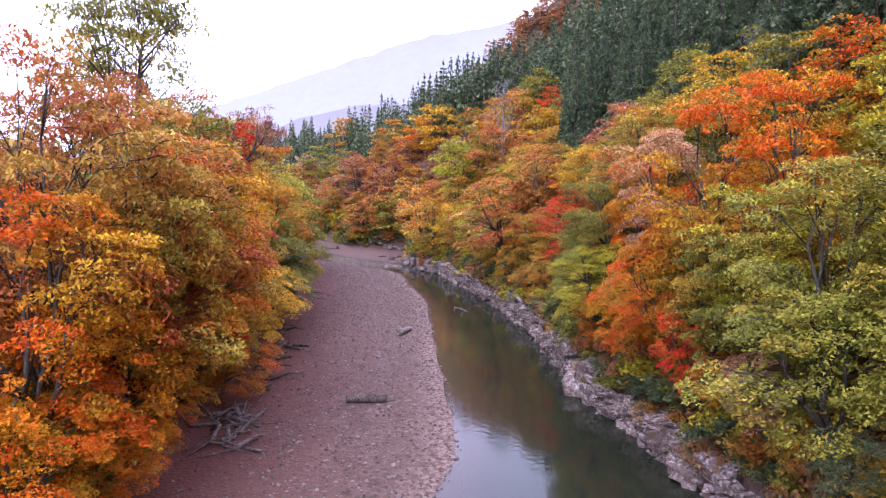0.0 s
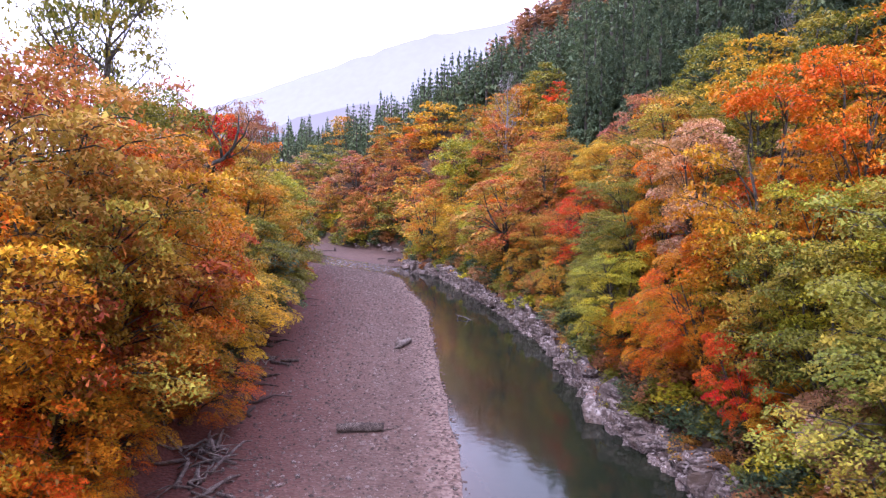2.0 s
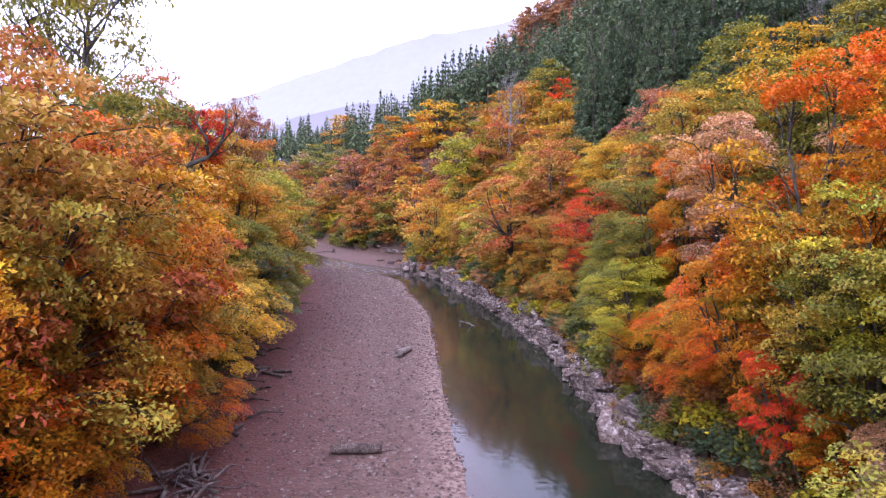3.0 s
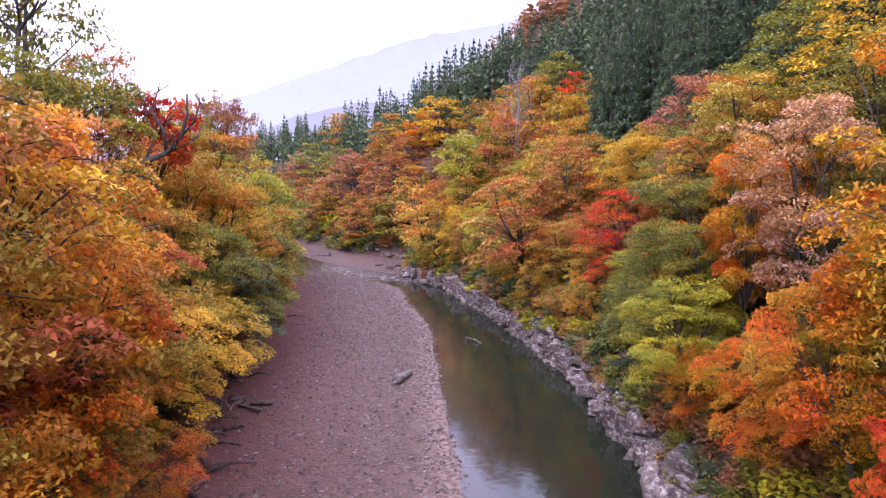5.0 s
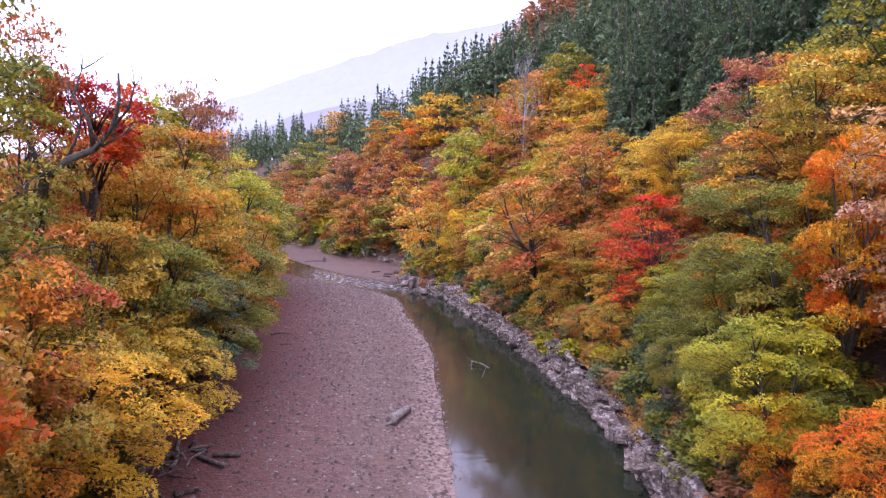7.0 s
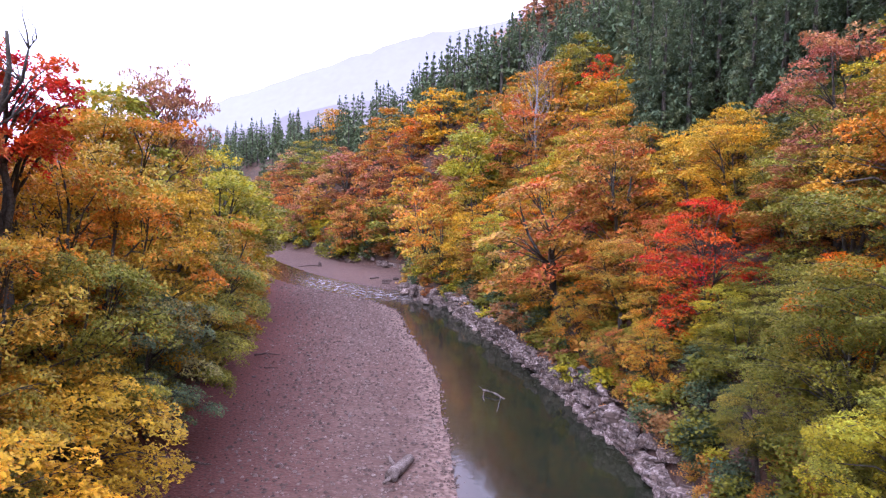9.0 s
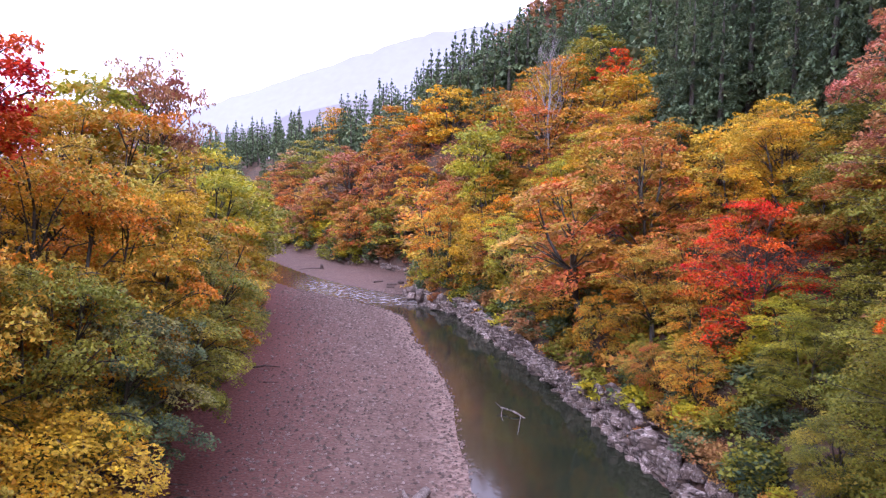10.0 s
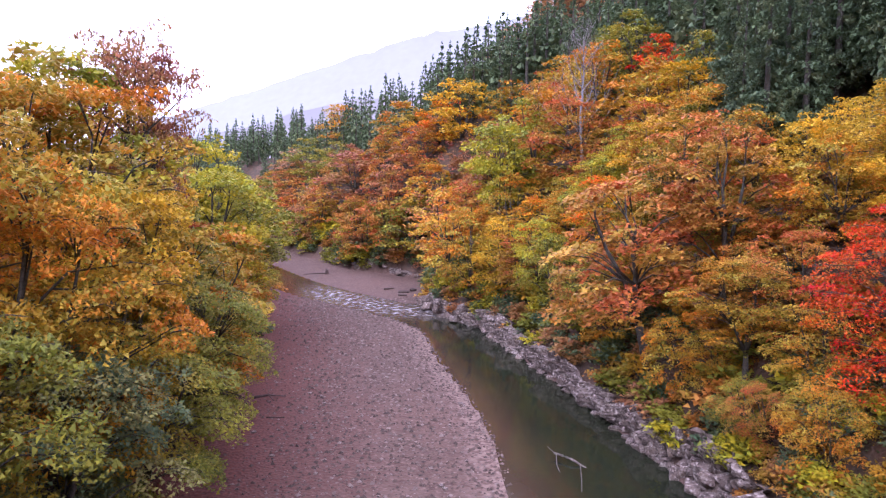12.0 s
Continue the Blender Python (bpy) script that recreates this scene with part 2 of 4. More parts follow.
def height(x, y):
    """The ground's height over the river, anywhere."""
    x, y = np.asarray(x, float), np.asarray(y, float)
    yy = np.clip(y, -60, 420)
    left, right, edge = bank(XL, yy), bank(XR, yy), bank(XG, yy)
    # gravel and bed
    pool = np.minimum(np.minimum(x - edge, right - x), 4.0)
    pool = np.where(yy < 150, pool, -1)
    band = 4.5 - off_rapid(x, y)
    wet = np.maximum(pool, np.minimum(band, 3.0))
    bed = np.where(wet > 0, -0.30 * wet, np.minimum(-wet * 0.075, 0.55)) + 0.06 * waves(x, y, 2.1) * np.clip(-wet, 0, 1)
    # right side: cliff, steep woods, mountain
    d = x - right
    far = np.interp(yy, [0, 200, 300, 420], [1, 1, 0.85, 0.8])
    slope = np.interp(d, [0, 0.5, 1.0, 3, 6, 10, 20, 33, 60, 110, 180, 400, 900, 2500], [-0.6, 0.4, 1.9, 4.6, 8, 13.5, 24, 36, 58, 96, 140, 230, 300, 300])
    rough = np.clip(d / 12, 0, 1) * waves(x, y, 9) * 1.2
    crest = np.interp(y, [105, 125, 145, 165, 200, 250, 300, 420], [400, 90, 56, 44, 37, 34, 30, 28])
    slope = np.minimum(slope * far, crest + 0.06 * d)
    rise = np.where(d > 0, slope + rough, -9)
    # left side: undercut bank, a terrace, then a low wooded rise
    e = left - x
    terrace = np.interp(e, [0, 0.8, 2.2, 5, 12, 30, 70, 200, 900, 2500], [0.5, 1.6, 3.2, 3.8, 4.6, 5.5, 7, 12, 40, 60])
    land = np.where(e > 0, terrace + np.clip(e / 12, 0, 1) * waves(x, y, 7) * 0.6, -9)
    z = np.where(d > 0, np.maximum(rise, -0.6), np.where(e > 0, land, bed))
    # a steep mountain behind the first ridge
    mount = np.where(x > 30, 100 + (x - 30) * 0.98, 100 + (x - 30) * 1.8)
    mount = np.minimum(mount, 420) - 1.2 * np.maximum(500 - y, 0) - 0.1 * np.maximum(y - 500, 0) + 3 * waves(x, y, 14)
    z = np.where((d > 60) & (y > 330), np.maximum(z, mount), z)
    # beyond the bend the valley closes
    return z + np.clip((y - 420) / 600, 0, 1) * 40 + np.clip((-60 - y) / 400, 0, 1) * 60


def surface(name, xs, ys, zfun, mat, smooth=True):
    gx, gy = np.meshgrid(xs, ys)
    gz = zfun(gx, gy)
    nx, ny = len(xs), len(ys)
    i = np.arange(nx * ny).reshape(ny, nx)
    f = np.stack([i[:-1, :-1], i[:-1, 1:], i[1:, 1:], i[1:, :-1]], -1).reshape(-1, 4)
    me = bpy.data.meshes.new(name)
    me.from_pydata(np.stack([gx, gy, gz], -1).reshape(-1, 3).tolist(), [], f.tolist())
    me.shade_smooth() if smooth else me.shade_flat()
    me.materials.append(mat)
    return new(name, me), gx.ravel(), gy.ravel()


def attribute(ob, name, values):
    a = ob.data.attributes.new(name, "FLOAT", "POINT")
    a.data.foreach_set("value", np.asarray(values, np.float32))


xs = np.unique(np.round(np.concatenate([np.linspace(-2500, -240, 14), np.arange(-240, -60, 8.0), np.arange(-60, -28, 1.6), np.arange(-28, 19, 0.7), np.arange(19, 60, 2.0), np.arange(60, 260, 9.0), np.linspace(260, 2500, 14)]), 3))
ys = np.unique(np.round(np.concatenate([np.linspace(-1500, -60, 9), np.arange(-60, 20, 6.0), np.arange(20, 210, 0.9), np.arange(210, 300, 2.5), np.arange(300, 520, 12.0), np.linspace(520, 3500, 14)]), 3))
ground, gx, gy = surface("ground", xs, ys, height, GROUND)
tagged(ground, "valley floor of pinkish grey gravel and steep leaf-strewn woodland soil", "ground", kind="structure")
yy = np.clip(gy, -60, 420)
lit = np.clip((bank(XL, yy) + 12.5 - gx) / 10.5, 0, 1) ** 1.1
attribute(ground, "litter", lit)
attribute(ground, "pale_sheen", np.clip(1.1 - np.abs(gx - bank(XG, yy) + 0.3) / 2.6, 0, 1) * (yy < 150))
attribute(ground, "woodland", np.clip(np.maximum((bank(XL, yy) - 0.6 - gx) / 2.0, (gx - bank(XR, yy) - 0.5) / 1.0), 0, 1))

wx, wy = np.arange(-140, 24, 1.6), np.arange(-60, 300, 2.0)
water, gx, gy = surface("water", wx, wy, lambda x, y: 0 * x, WATER)
tagged(water, "still dark green river with a pale riffle upstream", "water", kind="structure")
attribute(water, "shallow", np.clip(1 - (gx - bank(XG, gy)) / 4.2, 0, 1) ** 1.5)
rap = np.clip(1.3 - off_rapid(gx, gy) / 5, 0, 1) * np.clip((gx + 33) / 8, 0, 1) * np.clip((gy - 137) / 6, 0, 1)
attribute(water, "riffle", rap)


# ---- shapes ----
def tube(path, radii, sides=6):
    """Points and faces of a bent tapering pipe."""
    path = [Vector(p) for p in path]
    verts, faces = [], []
    for i, p in enumerate(path):
        way = (path[min(i + 1, len(path) - 1)] - path[max(i - 1, 0)]).normalized()
        side = way.orthogonal().normalized() if abs(way.z) < 0.9 else Vector((1, 0, 0)) - way * way.x
        side.normalize()
        up = way.cross(side)
        for k in range(sides):
            a = 2 * math.pi * k / sides
            verts.append(p + (side * math.cos(a) + up * math.sin(a)) * radii[i])
    for i in range(len(path) - 1):
        for k in range(sides):
            a, b = i * sides + k, i * sides + (k + 1) % sides
            faces.append((a, b, b + sides, a + sides))
    faces.append(tuple(range(sides))[::-1])
    faces.append(tuple(range((len(path) - 1) * sides, len(path) * sides)))
    return verts, faces


def joined(name, pieces, mat, smooth=True):
    verts, faces = [], []
    for v, f in pieces:
        k = len(verts)
        verts += [tuple(p) for p in v]
        faces += [tuple(i + k for i in q) for q in f]
    me = bpy.data.meshes.new(name)
    me.from_pydata(verts, [], faces)
    me.shade_smooth() if smooth else me.shade_flat()
    me.materials.append(mat)
    return me


def leaves(name, centres, size, rng, flat=0.5, mat=None, tone=None):
    """A leaf at each centre (an n x 3 array), a pointed blade. tone: each leaf's shade, by its spray."""
    n = len(centres)
    a = rng.uniform(0, 2 * np.pi, n)
    tilt = rng.normal(0, flat, (n, 2))
    u = np.stack([np.cos(a), np.sin(a), tilt[:, 0]], -1)
    v = np.stack([-np.sin(a), np.cos(a), tilt[:, 1]], -1)
    s = (size * rng.uniform(0.6, 1.35, n))[:, None]
    k = 3
    p = np.stack([centres - u * s * 1.05, centres + u * s * 0.8 + v * s * 0.75, centres + u * s * 0.8 - v * s * 0.75], 1)
    me = bpy.data.meshes.new(name)
    me.from_pydata(p.reshape(-1, 3).tolist(), [], np.arange(k * n).reshape(-1, k).tolist())
    me.materials.append(mat)
    me.attributes.new("tone", "FLOAT", "POINT").data.foreach_set("value", np.repeat(np.full(n, 0.4) if tone is None else tone, k).astype(np.float32))
    return me


def limb(rng, start, way, length, radius, lift=0.15, steps=4):
    p, w = Vector(start), Vector(way).normalized()
    pts = [p.copy()]
    for _ in range(steps):
        w = (w + Vector(rng.normal(0, 0.16, 3)) + Vector((0, 0, lift * 0.4))).normalized()
        p = p + w * length / steps
        pts.append(p.copy())
    return pts, [radius * (1 - 0.8 * i / steps) for i in range(steps + 1)]


def broadleaf(seed, sprays, per, size, spread=0.42, low=0.14, sides=4, droop=0.10, flat=0.48, tip=0.0, layer=0.35, clump=1.0):
    """The wood and the crown of a tree 10 m high: a forked trunk and limbs that end in flat sprays of leaves."""
    rng = np.random.default_rng(seed)
    lean = rng.normal(0, 0.05, 2)
    stem = [Vector((0, 0, -1.2))] + [Vector((lean[0] * z + rng.normal(0, 0.07), lean[1] * z + rng.normal(0, 0.07), z)) for z in (0, 1.2, 2.4, 3.4)]
    wood = [tube(stem, [0.27, 0.22, 0.19, 0.17, 0.15], sides + 2)]
    leaders, first = [], rng.uniform(0, 6.28)
    for k in range(3):
        a = first + k * 2.1 + rng.normal(0, 0.25)
        out = rng.uniform(0.25, 0.5)
        top = rng.uniform(8.2, 9.4)
        pts = [stem[-1] + Vector((0, 0, -0.3))]
        for z in (5, 6.6, 8, top):
            r = 10 * spread * 0.42 * out * 2.2 * ((z - 3.4) / 6) ** 0.8
            pts.append(Vector((stem[-1].x + math.cos(a) * r + rng.normal(0, 0.12), stem[-1].y + math.sin(a) * r + rng.normal(0, 0.12), z)))
        leaders.append(pts)
        wood.append(tube(pts, [0.13, 0.105, 0.08, 0.05, 0.02], sides + 1))
    tips = []
    count = max(7, sprays // 6)
    for i in range(count):
        t = (i + rng.uniform(0, 1)) / count
        h = 10 * (low + (0.94 - low) * t)
        spine = stem if h < 3.2 else leaders[int(rng.integers(3))]
        base = spine[-1]
        for p, q in zip(spine, spine[1:]):
            if p.z <= h <= q.z:
                base = p.lerp(q, (h - p.z) / max(q.z - p.z, 0.01))
        a = i * 2.4 + rng.uniform(-0.5, 0.5)
        if h > 3.2:
            a = math.atan2(base.y, base.x) + rng.normal(0, 1.0)
        reach = max(0.6, 10 * spread * math.sqrt(max(0.05, 1 - ((t - 0.42) / 0.66) ** 2)) * rng.uniform(0.7, 1.15) - math.hypot(base.x, base.y) * 0.8)
        pts, rad = limb(rng, base, (math.cos(a), math.sin(a), (0.05 + 0.8 * t) * min(1.0, layer / 0.35)), reach, 0.03 + 0.05 * (1 - t), 0.02 + 0.3 * t * min(1.0, layer / 0.35), 3)
        wood.append(tube(pts, rad, sides))
        for j in range(sprays // count):
            q = rng.uniform(0.2, 1.0) ** 0.7 * (len(pts) - 1)
            p = pts[int(min(q, len(pts) - 2))].lerp(pts[int(min(q, len(pts) - 2)) + 1], q - int(min(q, len(pts) - 2)))
            side = Vector((-math.sin(a), math.cos(a), 0)) * rng.normal(0, 0.34 * reach) + Vector((0, 0, rng.normal(0.15, layer)))
            tips.append(p + side)
            if j % 4 == 0 and sides > 3:
                wood.append(tube([p, p.lerp(p + side, 0.5) + Vector((0, 0, 0.1)), p + side], [0.022, 0.015, 0.006], 3))
    tips = np.array([tuple(p) for p in tips])
    radius = rng.uniform(0.4, 1.05, len(tips)) * min(1.0, spread * 2.6 + 0.1) * clump
    a, r = rng.uniform(0, 2 * np.pi, (len(tips), per)), np.sqrt(rng.uniform(0, 1, (len(tips), per)))
    dx, dy = np.cos(a) * r * radius[:, None], np.sin(a) * r * radius[:, None]
    dz = rng.normal(0, 0.075 * min(1.0, layer / 0.25), dx.shape) - droop * r * r * 2 * radius[:, None]
    c = np.stack([tips[:, :1] + dx, tips[:, 1:2] + dy, tips[:, 2:] + dz], -1).reshape(-1, 3)
    # a tree on an undercut bank leans out towards the light
    c[:, 0] += tip * np.clip(c[:, 2], 0, 12)
    wood = [([(p[0] + tip * max(p[2], 0), p[1], p[2]) for p in v], f) for v, f in wood]
    return joined("wood", wood, BARK), leaves("crown", c, size, rng, flat, LEAF["green"], np.repeat(rng.uniform(0, 1, len(tips)), per))


def layered(seed, low, radius, layers, arms, count, size, sides=4, tip=0.0, flat=0.5):
    """The wood and the crown of a tree 10 m high: boughs under a lobed dome, each holding a small umbrella of leaf fans, tier over tier. count: its leaves."""
    rng = np.random.default_rng(seed)
    lean, lobe = rng.normal(0, 0.03, 2), rng.uniform(0, 6.28, 3)
    fork = max(1.6, 10 * low * 0.8)
    axis = lambda z: Vector((lean[0] * z + tip * max(z, 0), lean[1] * z, z))
    wood = [tube([axis(-1.2), axis(0), axis(fork * 0.5), axis(fork)], [0.26, 0.21, 0.17, 0.14], sides + 2)]
    leaders = []
    for k in range(3):
        a = lobe[0] + 2.1 * k
        out = radius * rng.uniform(0.2, 0.4)
        top = rng.uniform(7.6, 9.2)
        pts = [axis(fork - 0.2)]
        for t in (0.3, 0.6, 0.85, 1.0):
            z = fork + (top - fork) * t
            pts.append(axis(z) + Vector((math.cos(a) * out * t ** 0.7 + rng.normal(0, 0.1), math.sin(a) * out * t ** 0.7 + rng.normal(0, 0.1), 0)))
        leaders.append(pts)
        wood.append(tube(pts, [0.12, 0.09, 0.065, 0.04, 0.015], sides + 1))
    fans, turn = [], rng.uniform(0, 6.28)
    for i in range(layers):
        t = (i + rng.uniform(0.0, 1.0)) / layers
        z = 10 * low + 0.3 + (9.6 - 10 * low) * t
        wide = radius * (0.72 + 0.28 * t / 0.38 if t < 0.38 else math.sqrt(max(0.03, 1 - ((t - 0.38) / 0.66) ** 2)))
        for k in range(max(4, round(arms * (wide / radius) ** 1.2))):
            turn += 2.39996 + rng.normal(0, 0.25)
            swell = 1 + 0.2 * math.sin(2 * turn + lobe[1] + 3 * t) + 0.15 * math.sin(3 * turn + lobe[2] - 5 * t)
            q = radius * rng.uniform(0.24, 0.42)
            reach = max(0.0, wide * swell * rng.uniform(0.8, 1.1) - q * 0.75)
            mid = axis(min(9.35, z + rng.normal(0, 0.35))) + Vector((math.cos(turn) * reach, math.sin(turn) * reach, 0))
            shade = rng.uniform(0, 1)
            spine = min((p for line in leaders for p in line), key=lambda p: (p - mid + Vector((0, 0, 1.0 + 0.3 * reach))).length)
            thick = 0.025 + 0.035 * (1 - t)
            bend = spine.lerp(mid, 0.55) + Vector((0, 0, 0.12 * reach))
            wood.append(tube([spine, bend, mid - Vector((0, 0, 0.1))], [thick, thick * 0.7, thick * 0.4], 3))
            for f in range(6):
                a = turn + (f - 2.5) * 0.85 + rng.normal(0, 0.3)
                long = q * rng.uniform(0.75, 1.2) * (1.0 if abs(f - 2.5) < 2 else 0.7)
                fans.append((mid, a, long, long * rng.uniform(0.42, 0.62), (0.28 * t - 0.05) + rng.normal(0, 0.12), rng.uniform(0.2, 0.5), rng.normal(-0.05 * q, 0.2 * q), min(1.0, max(0.0, shade + rng.normal(0, 0.09)))))
                if f in (2, 3) and sides > 3:
                    end = mid + Vector((math.cos(a) * long * 0.9, math.sin(a) * long * 0.9, -0.12 * long))
                    wood.append(tube([mid - Vector((0, 0, 0.1)), mid.lerp(end, 0.5) + Vector((0, 0, 0.03)), end], [thick * 0.4, 0.012, 0.004], 3))
    area = np.array([f[2] * f[3] for f in fans])
    cloud, tone = [], []
    for (mid, a, long, half, rise, sag, up, shade), n in zip(fans, np.maximum(4, np.round(count * area / area.sum())).astype(int)):
        u = rng.uniform(0.02, 1, n) ** 0.7
        twig = rng.integers(-2, 3, n) / 2.2
        v = (twig + rng.normal(0, 0.17, n)) * half * (0.3 + 0.7 * np.sin(np.pi * np.clip(u * 0.85 + 0.1, 0, 1)))
        r = long * u * (1 - 0.2 * twig ** 2)
        lz = mid.z + up + rise * r - sag * long * u * u - 0.2 * v * v / half + rng.normal(0, 0.05, n)
        cloud.append(np.stack([mid.x + r * math.cos(a) - v * math.sin(a), mid.y + r * math.sin(a) + v * math.cos(a), lz], -1))
        tone.append(np.full(n, shade))
    return joined("wood", wood, BARK), leaves("crown", np.concatenate(cloud), size, rng, flat, LEAF["green"], np.concatenate(tone))


def cedar(seed, whorls, arms, blades, size):
    """The wood and the crown of a cedar 10 m high: a slim cone of drooping boughs, thick with short sprays."""
    rng = np.random.default_rng(seed)
    wood = joined("wood", [tube([(0, 0, -1), (0, 0, 3), (0, 0, 7), (0, 0, 9.6)], [0.2, 0.16, 0.08, 0.01], 5)], BARK)
    c, tone = [], []
    for i in range(whorls):
        t = (i + rng.uniform(0, 0.8)) / whorls
        z = 1.3 + 8.6 * t
        reach = 1.5 * (1 - t) ** 0.8 * (0.75 + 0.25 * min(1.0, t / 0.12)) + 0.06
        for k in range(max(3, int(arms * (1 - 0.6 * t)))):
            a = k * 2.39996 + i * 1.1 + rng.normal(0, 0.25)
            r = reach * rng.uniform(0.8, 1.12)
            q = rng.uniform(0.25, 1.0, blades) ** 0.6
            side = rng.normal(0, 0.16, blades) * (0.3 + 0.7 * (1 - t))
            out = r * q
            c.append(np.stack([out * math.cos(a) - side * math.sin(a), out * math.sin(a) + side * math.cos(a), z + 0.12 * out - 0.42 * reach * q * q + rng.normal(0, 0.09, blades)], -1))
            tone.append(np.full(blades, rng.uniform(0, 1)))
    c.append(np.stack([rng.normal(0, 0.035, 14), rng.normal(0, 0.035, 14), rng.uniform(9.3, 10.4, 14)], -1))
    tone.append(np.full(14, 0.4))
    c = np.concatenate(c)
    size = size * (1.2 - 0.07 * c[:, 2])
    return wood, leaves("crown", c, size, rng, 0.75, LEAF["cedar"], tone=np.concatenate(tone))


def bush(seed, clumps, per, size):
    rng = np.random.default_rng(seed)
    wood, c = [], []
    for i in range(clumps):
        a, t = rng.uniform(0, 2 * np.pi), rng.uniform(0.15, 1)
        r = math.sqrt(1 - (t * 0.85) ** 2) * rng.uniform(0.5, 1.0) * 1.0
        p = np.array([math.cos(a) * r, math.sin(a) * r, t * 1.15])
        if i % (7 if per > 12 else 11) == 0:
            wood.append(tube([(0, 0, -0.3), (p[0] * 0.4, p[1] * 0.4, p[2] * 0.6), tuple(p)], [0.03, 0.02, 0.006], 4))
        c.append(p + rng.normal(0, 1, (per, 3)) * np.array([0.2, 0.2, 0.08]))
    return joined("stem", wood, BARK), leaves("foliage", np.concatenate(c), size, rng, 0.45, LEAF["green"])


def bare(seed, mat, limbs=26, twigs=9, girth=1.0):
    rng = np.random.default_rng(seed)
    trunk = [(0, 0, -1), (0.05, 0, 2), (-0.1, 0.1, 4.5), (0.1, 0, 7), (0.15, 0.1, 9.5)]
    wood = [tube(trunk, [r * girth for r in (0.2, 0.16, 0.12, 0.07, 0.02)], 6)]
    for i in range(limbs):
        h = rng.uniform(2.5, 8.8)
        a = i * 2.4
        pts, rad = limb(rng, (0, 0, h), (math.cos(a), math.sin(a), 0.9), (10.5 - h) * 0.5 + 0.4, 0.05 * girth, 0.5)
        wood.append(tube(pts, rad, 4))
        for _ in range(twigs):
            q = pts[int(rng.integers(1, 5))]
            tp, tr = limb(rng, q, (rng.normal(), rng.normal(), 1.0), rng.uniform(0.6, 1.5), 0.018 * girth, 0.4, 3)
            wood.append(tube(tp, tr, 3))
    return joined("wood", wood, mat)


def plant(name, wood, crown, mat, x, y, scale, turn, label, category, group, wide=1.0, sink=0.0, part="crown", kind="", lean=0.0):
    """One tree or bush: an Empty at its foot, its wood and its crown."""
    foot = new(name)
    foot.location = (x, y, float(height(x, y)) - sink)
    foot.rotation_euler = (Matrix.Rotation(lean, 3, "Y") @ Matrix.Rotation(turn, 3, "Z")).to_euler()
    foot.scale = (scale * wide, scale * wide, scale)
    tagged(foot, label, category, group, kind)
    w = new("trunk" if part == "crown" else "stem", wood)
    w.parent = foot
    if crown is not None:
        c = new(part, crown)
        c.material_slots[0].link = "OBJECT"
        c.material_slots[0].material = mat
        c.parent = foot
    return foot


# full crowns that begin low, and high crowns over a clear stem; each for four distances
FULL = [[layered(k + s, 0.15, 4.1, layers, arms, count, size, sides) for s in range(3)] for k, layers, arms, count, size, sides in (
    (5, 9, 9, 48000, 0.042, 4), (15, 9, 9, 18000, 0.062, 4), (25, 8, 8, 8000, 0.102, 3), (35, 7, 7, 2600, 0.17, 3))]
HIGH = [[layered(k + s, 0.34, 3.05, layers, arms, count, size, sides) for s in range(4)] for k, layers, arms, count, size, sides in (
    (55, 7, 8, 44000, 0.039, 4), (65, 7, 8, 17500, 0.057, 4), (75, 7, 7, 8200, 0.088, 3), (85, 6, 6, 2400, 0.15, 3))]
LEANING = [[layered(k, 0.14, 4.2, 8, 9, 34000, 0.042, 4, tip=0.5) for k in (95, 96, 97)]] * 4
CAP = [[layered(k, 0.70, 1.75, 5, 9, 14000, 0.048) for k in (105, 106)]] * 4
SPARSE = [[broadleaf(s, 260, 60, 0.066, 0.36, 0.40, flat=0.6) for s in (55, 56)]] * 4
DISTANT = [broadleaf(s, 50, 9, 0.38, sides=3) for s in (24, 25)]
CEDAR_NEAR = [cedar(s, 22, 10, 60, 0.085) for s in (37, 38)]
CEDAR = [cedar(s, 20, 9, 26, 0.125) for s in (31, 32, 33)]
CEDAR_FAR = [cedar(s, 15, 7, 7, 0.25) for s in (34, 35)]
BUSH = [bush(s, 40, 24, 0.075) for s in (41, 42, 43)]
BUSH_FAR = [bush(s, 34, 12, 0.12) for s in (44, 45)]

LABEL = {"green": "broadleaf tree with green leaves turning yellow", "deep": "broadleaf tree still in dark green leaf", "lime": "tree with bright yellow-green autumn leaves",
         "yellow": "tree in full yellow autumn leaf", "gold": "tree with golden orange autumn leaves", "orange": "maple with bright orange autumn leaves",
         "rust": "tree with rust brown autumn leaves", "red": "maple in scarlet autumn leaf", "brown": "tree with dull brown withering leaves", "pink": "tree with pale faded pinkish leaves"}
stand = []


planned = []


def nearness(x, y):
    """How close a plant ever is while it lies ahead of the flight; 999 where it always lies behind or beside it."""
    if y < 1.3 * abs(x) - 8:
        return 999.0
    return math.hypot(x, min(max(y - 50, 1.4 * abs(x)), max(y, 1.0)))


def tree(x, y, tall, sort, wide=1.0, lod=None, side="on the gorge slope", chosen=True, lean=0.0):
    """Notes a tree; the nearest are planted one by one, those far off as one wood."""
    stand.append((x, y, 1.0 if lod in (SPARSE, HIGH, CAP) else tall * (0.40 if chosen else 0.3) * wide))
    near = nearness(x, y)
    if x < bank(XL, y) - 8 or x > bank(XR, y) + 16:
        near *= 1.6
    step = 3 if near > 900 else 0 if near < 27 else 1 if near < 42 else 2 if near < 90 else 3
    planned.append((0 if chosen else near, len(planned), x, y, tall, sort, wide, (lod or FULL)[step], side, lean))


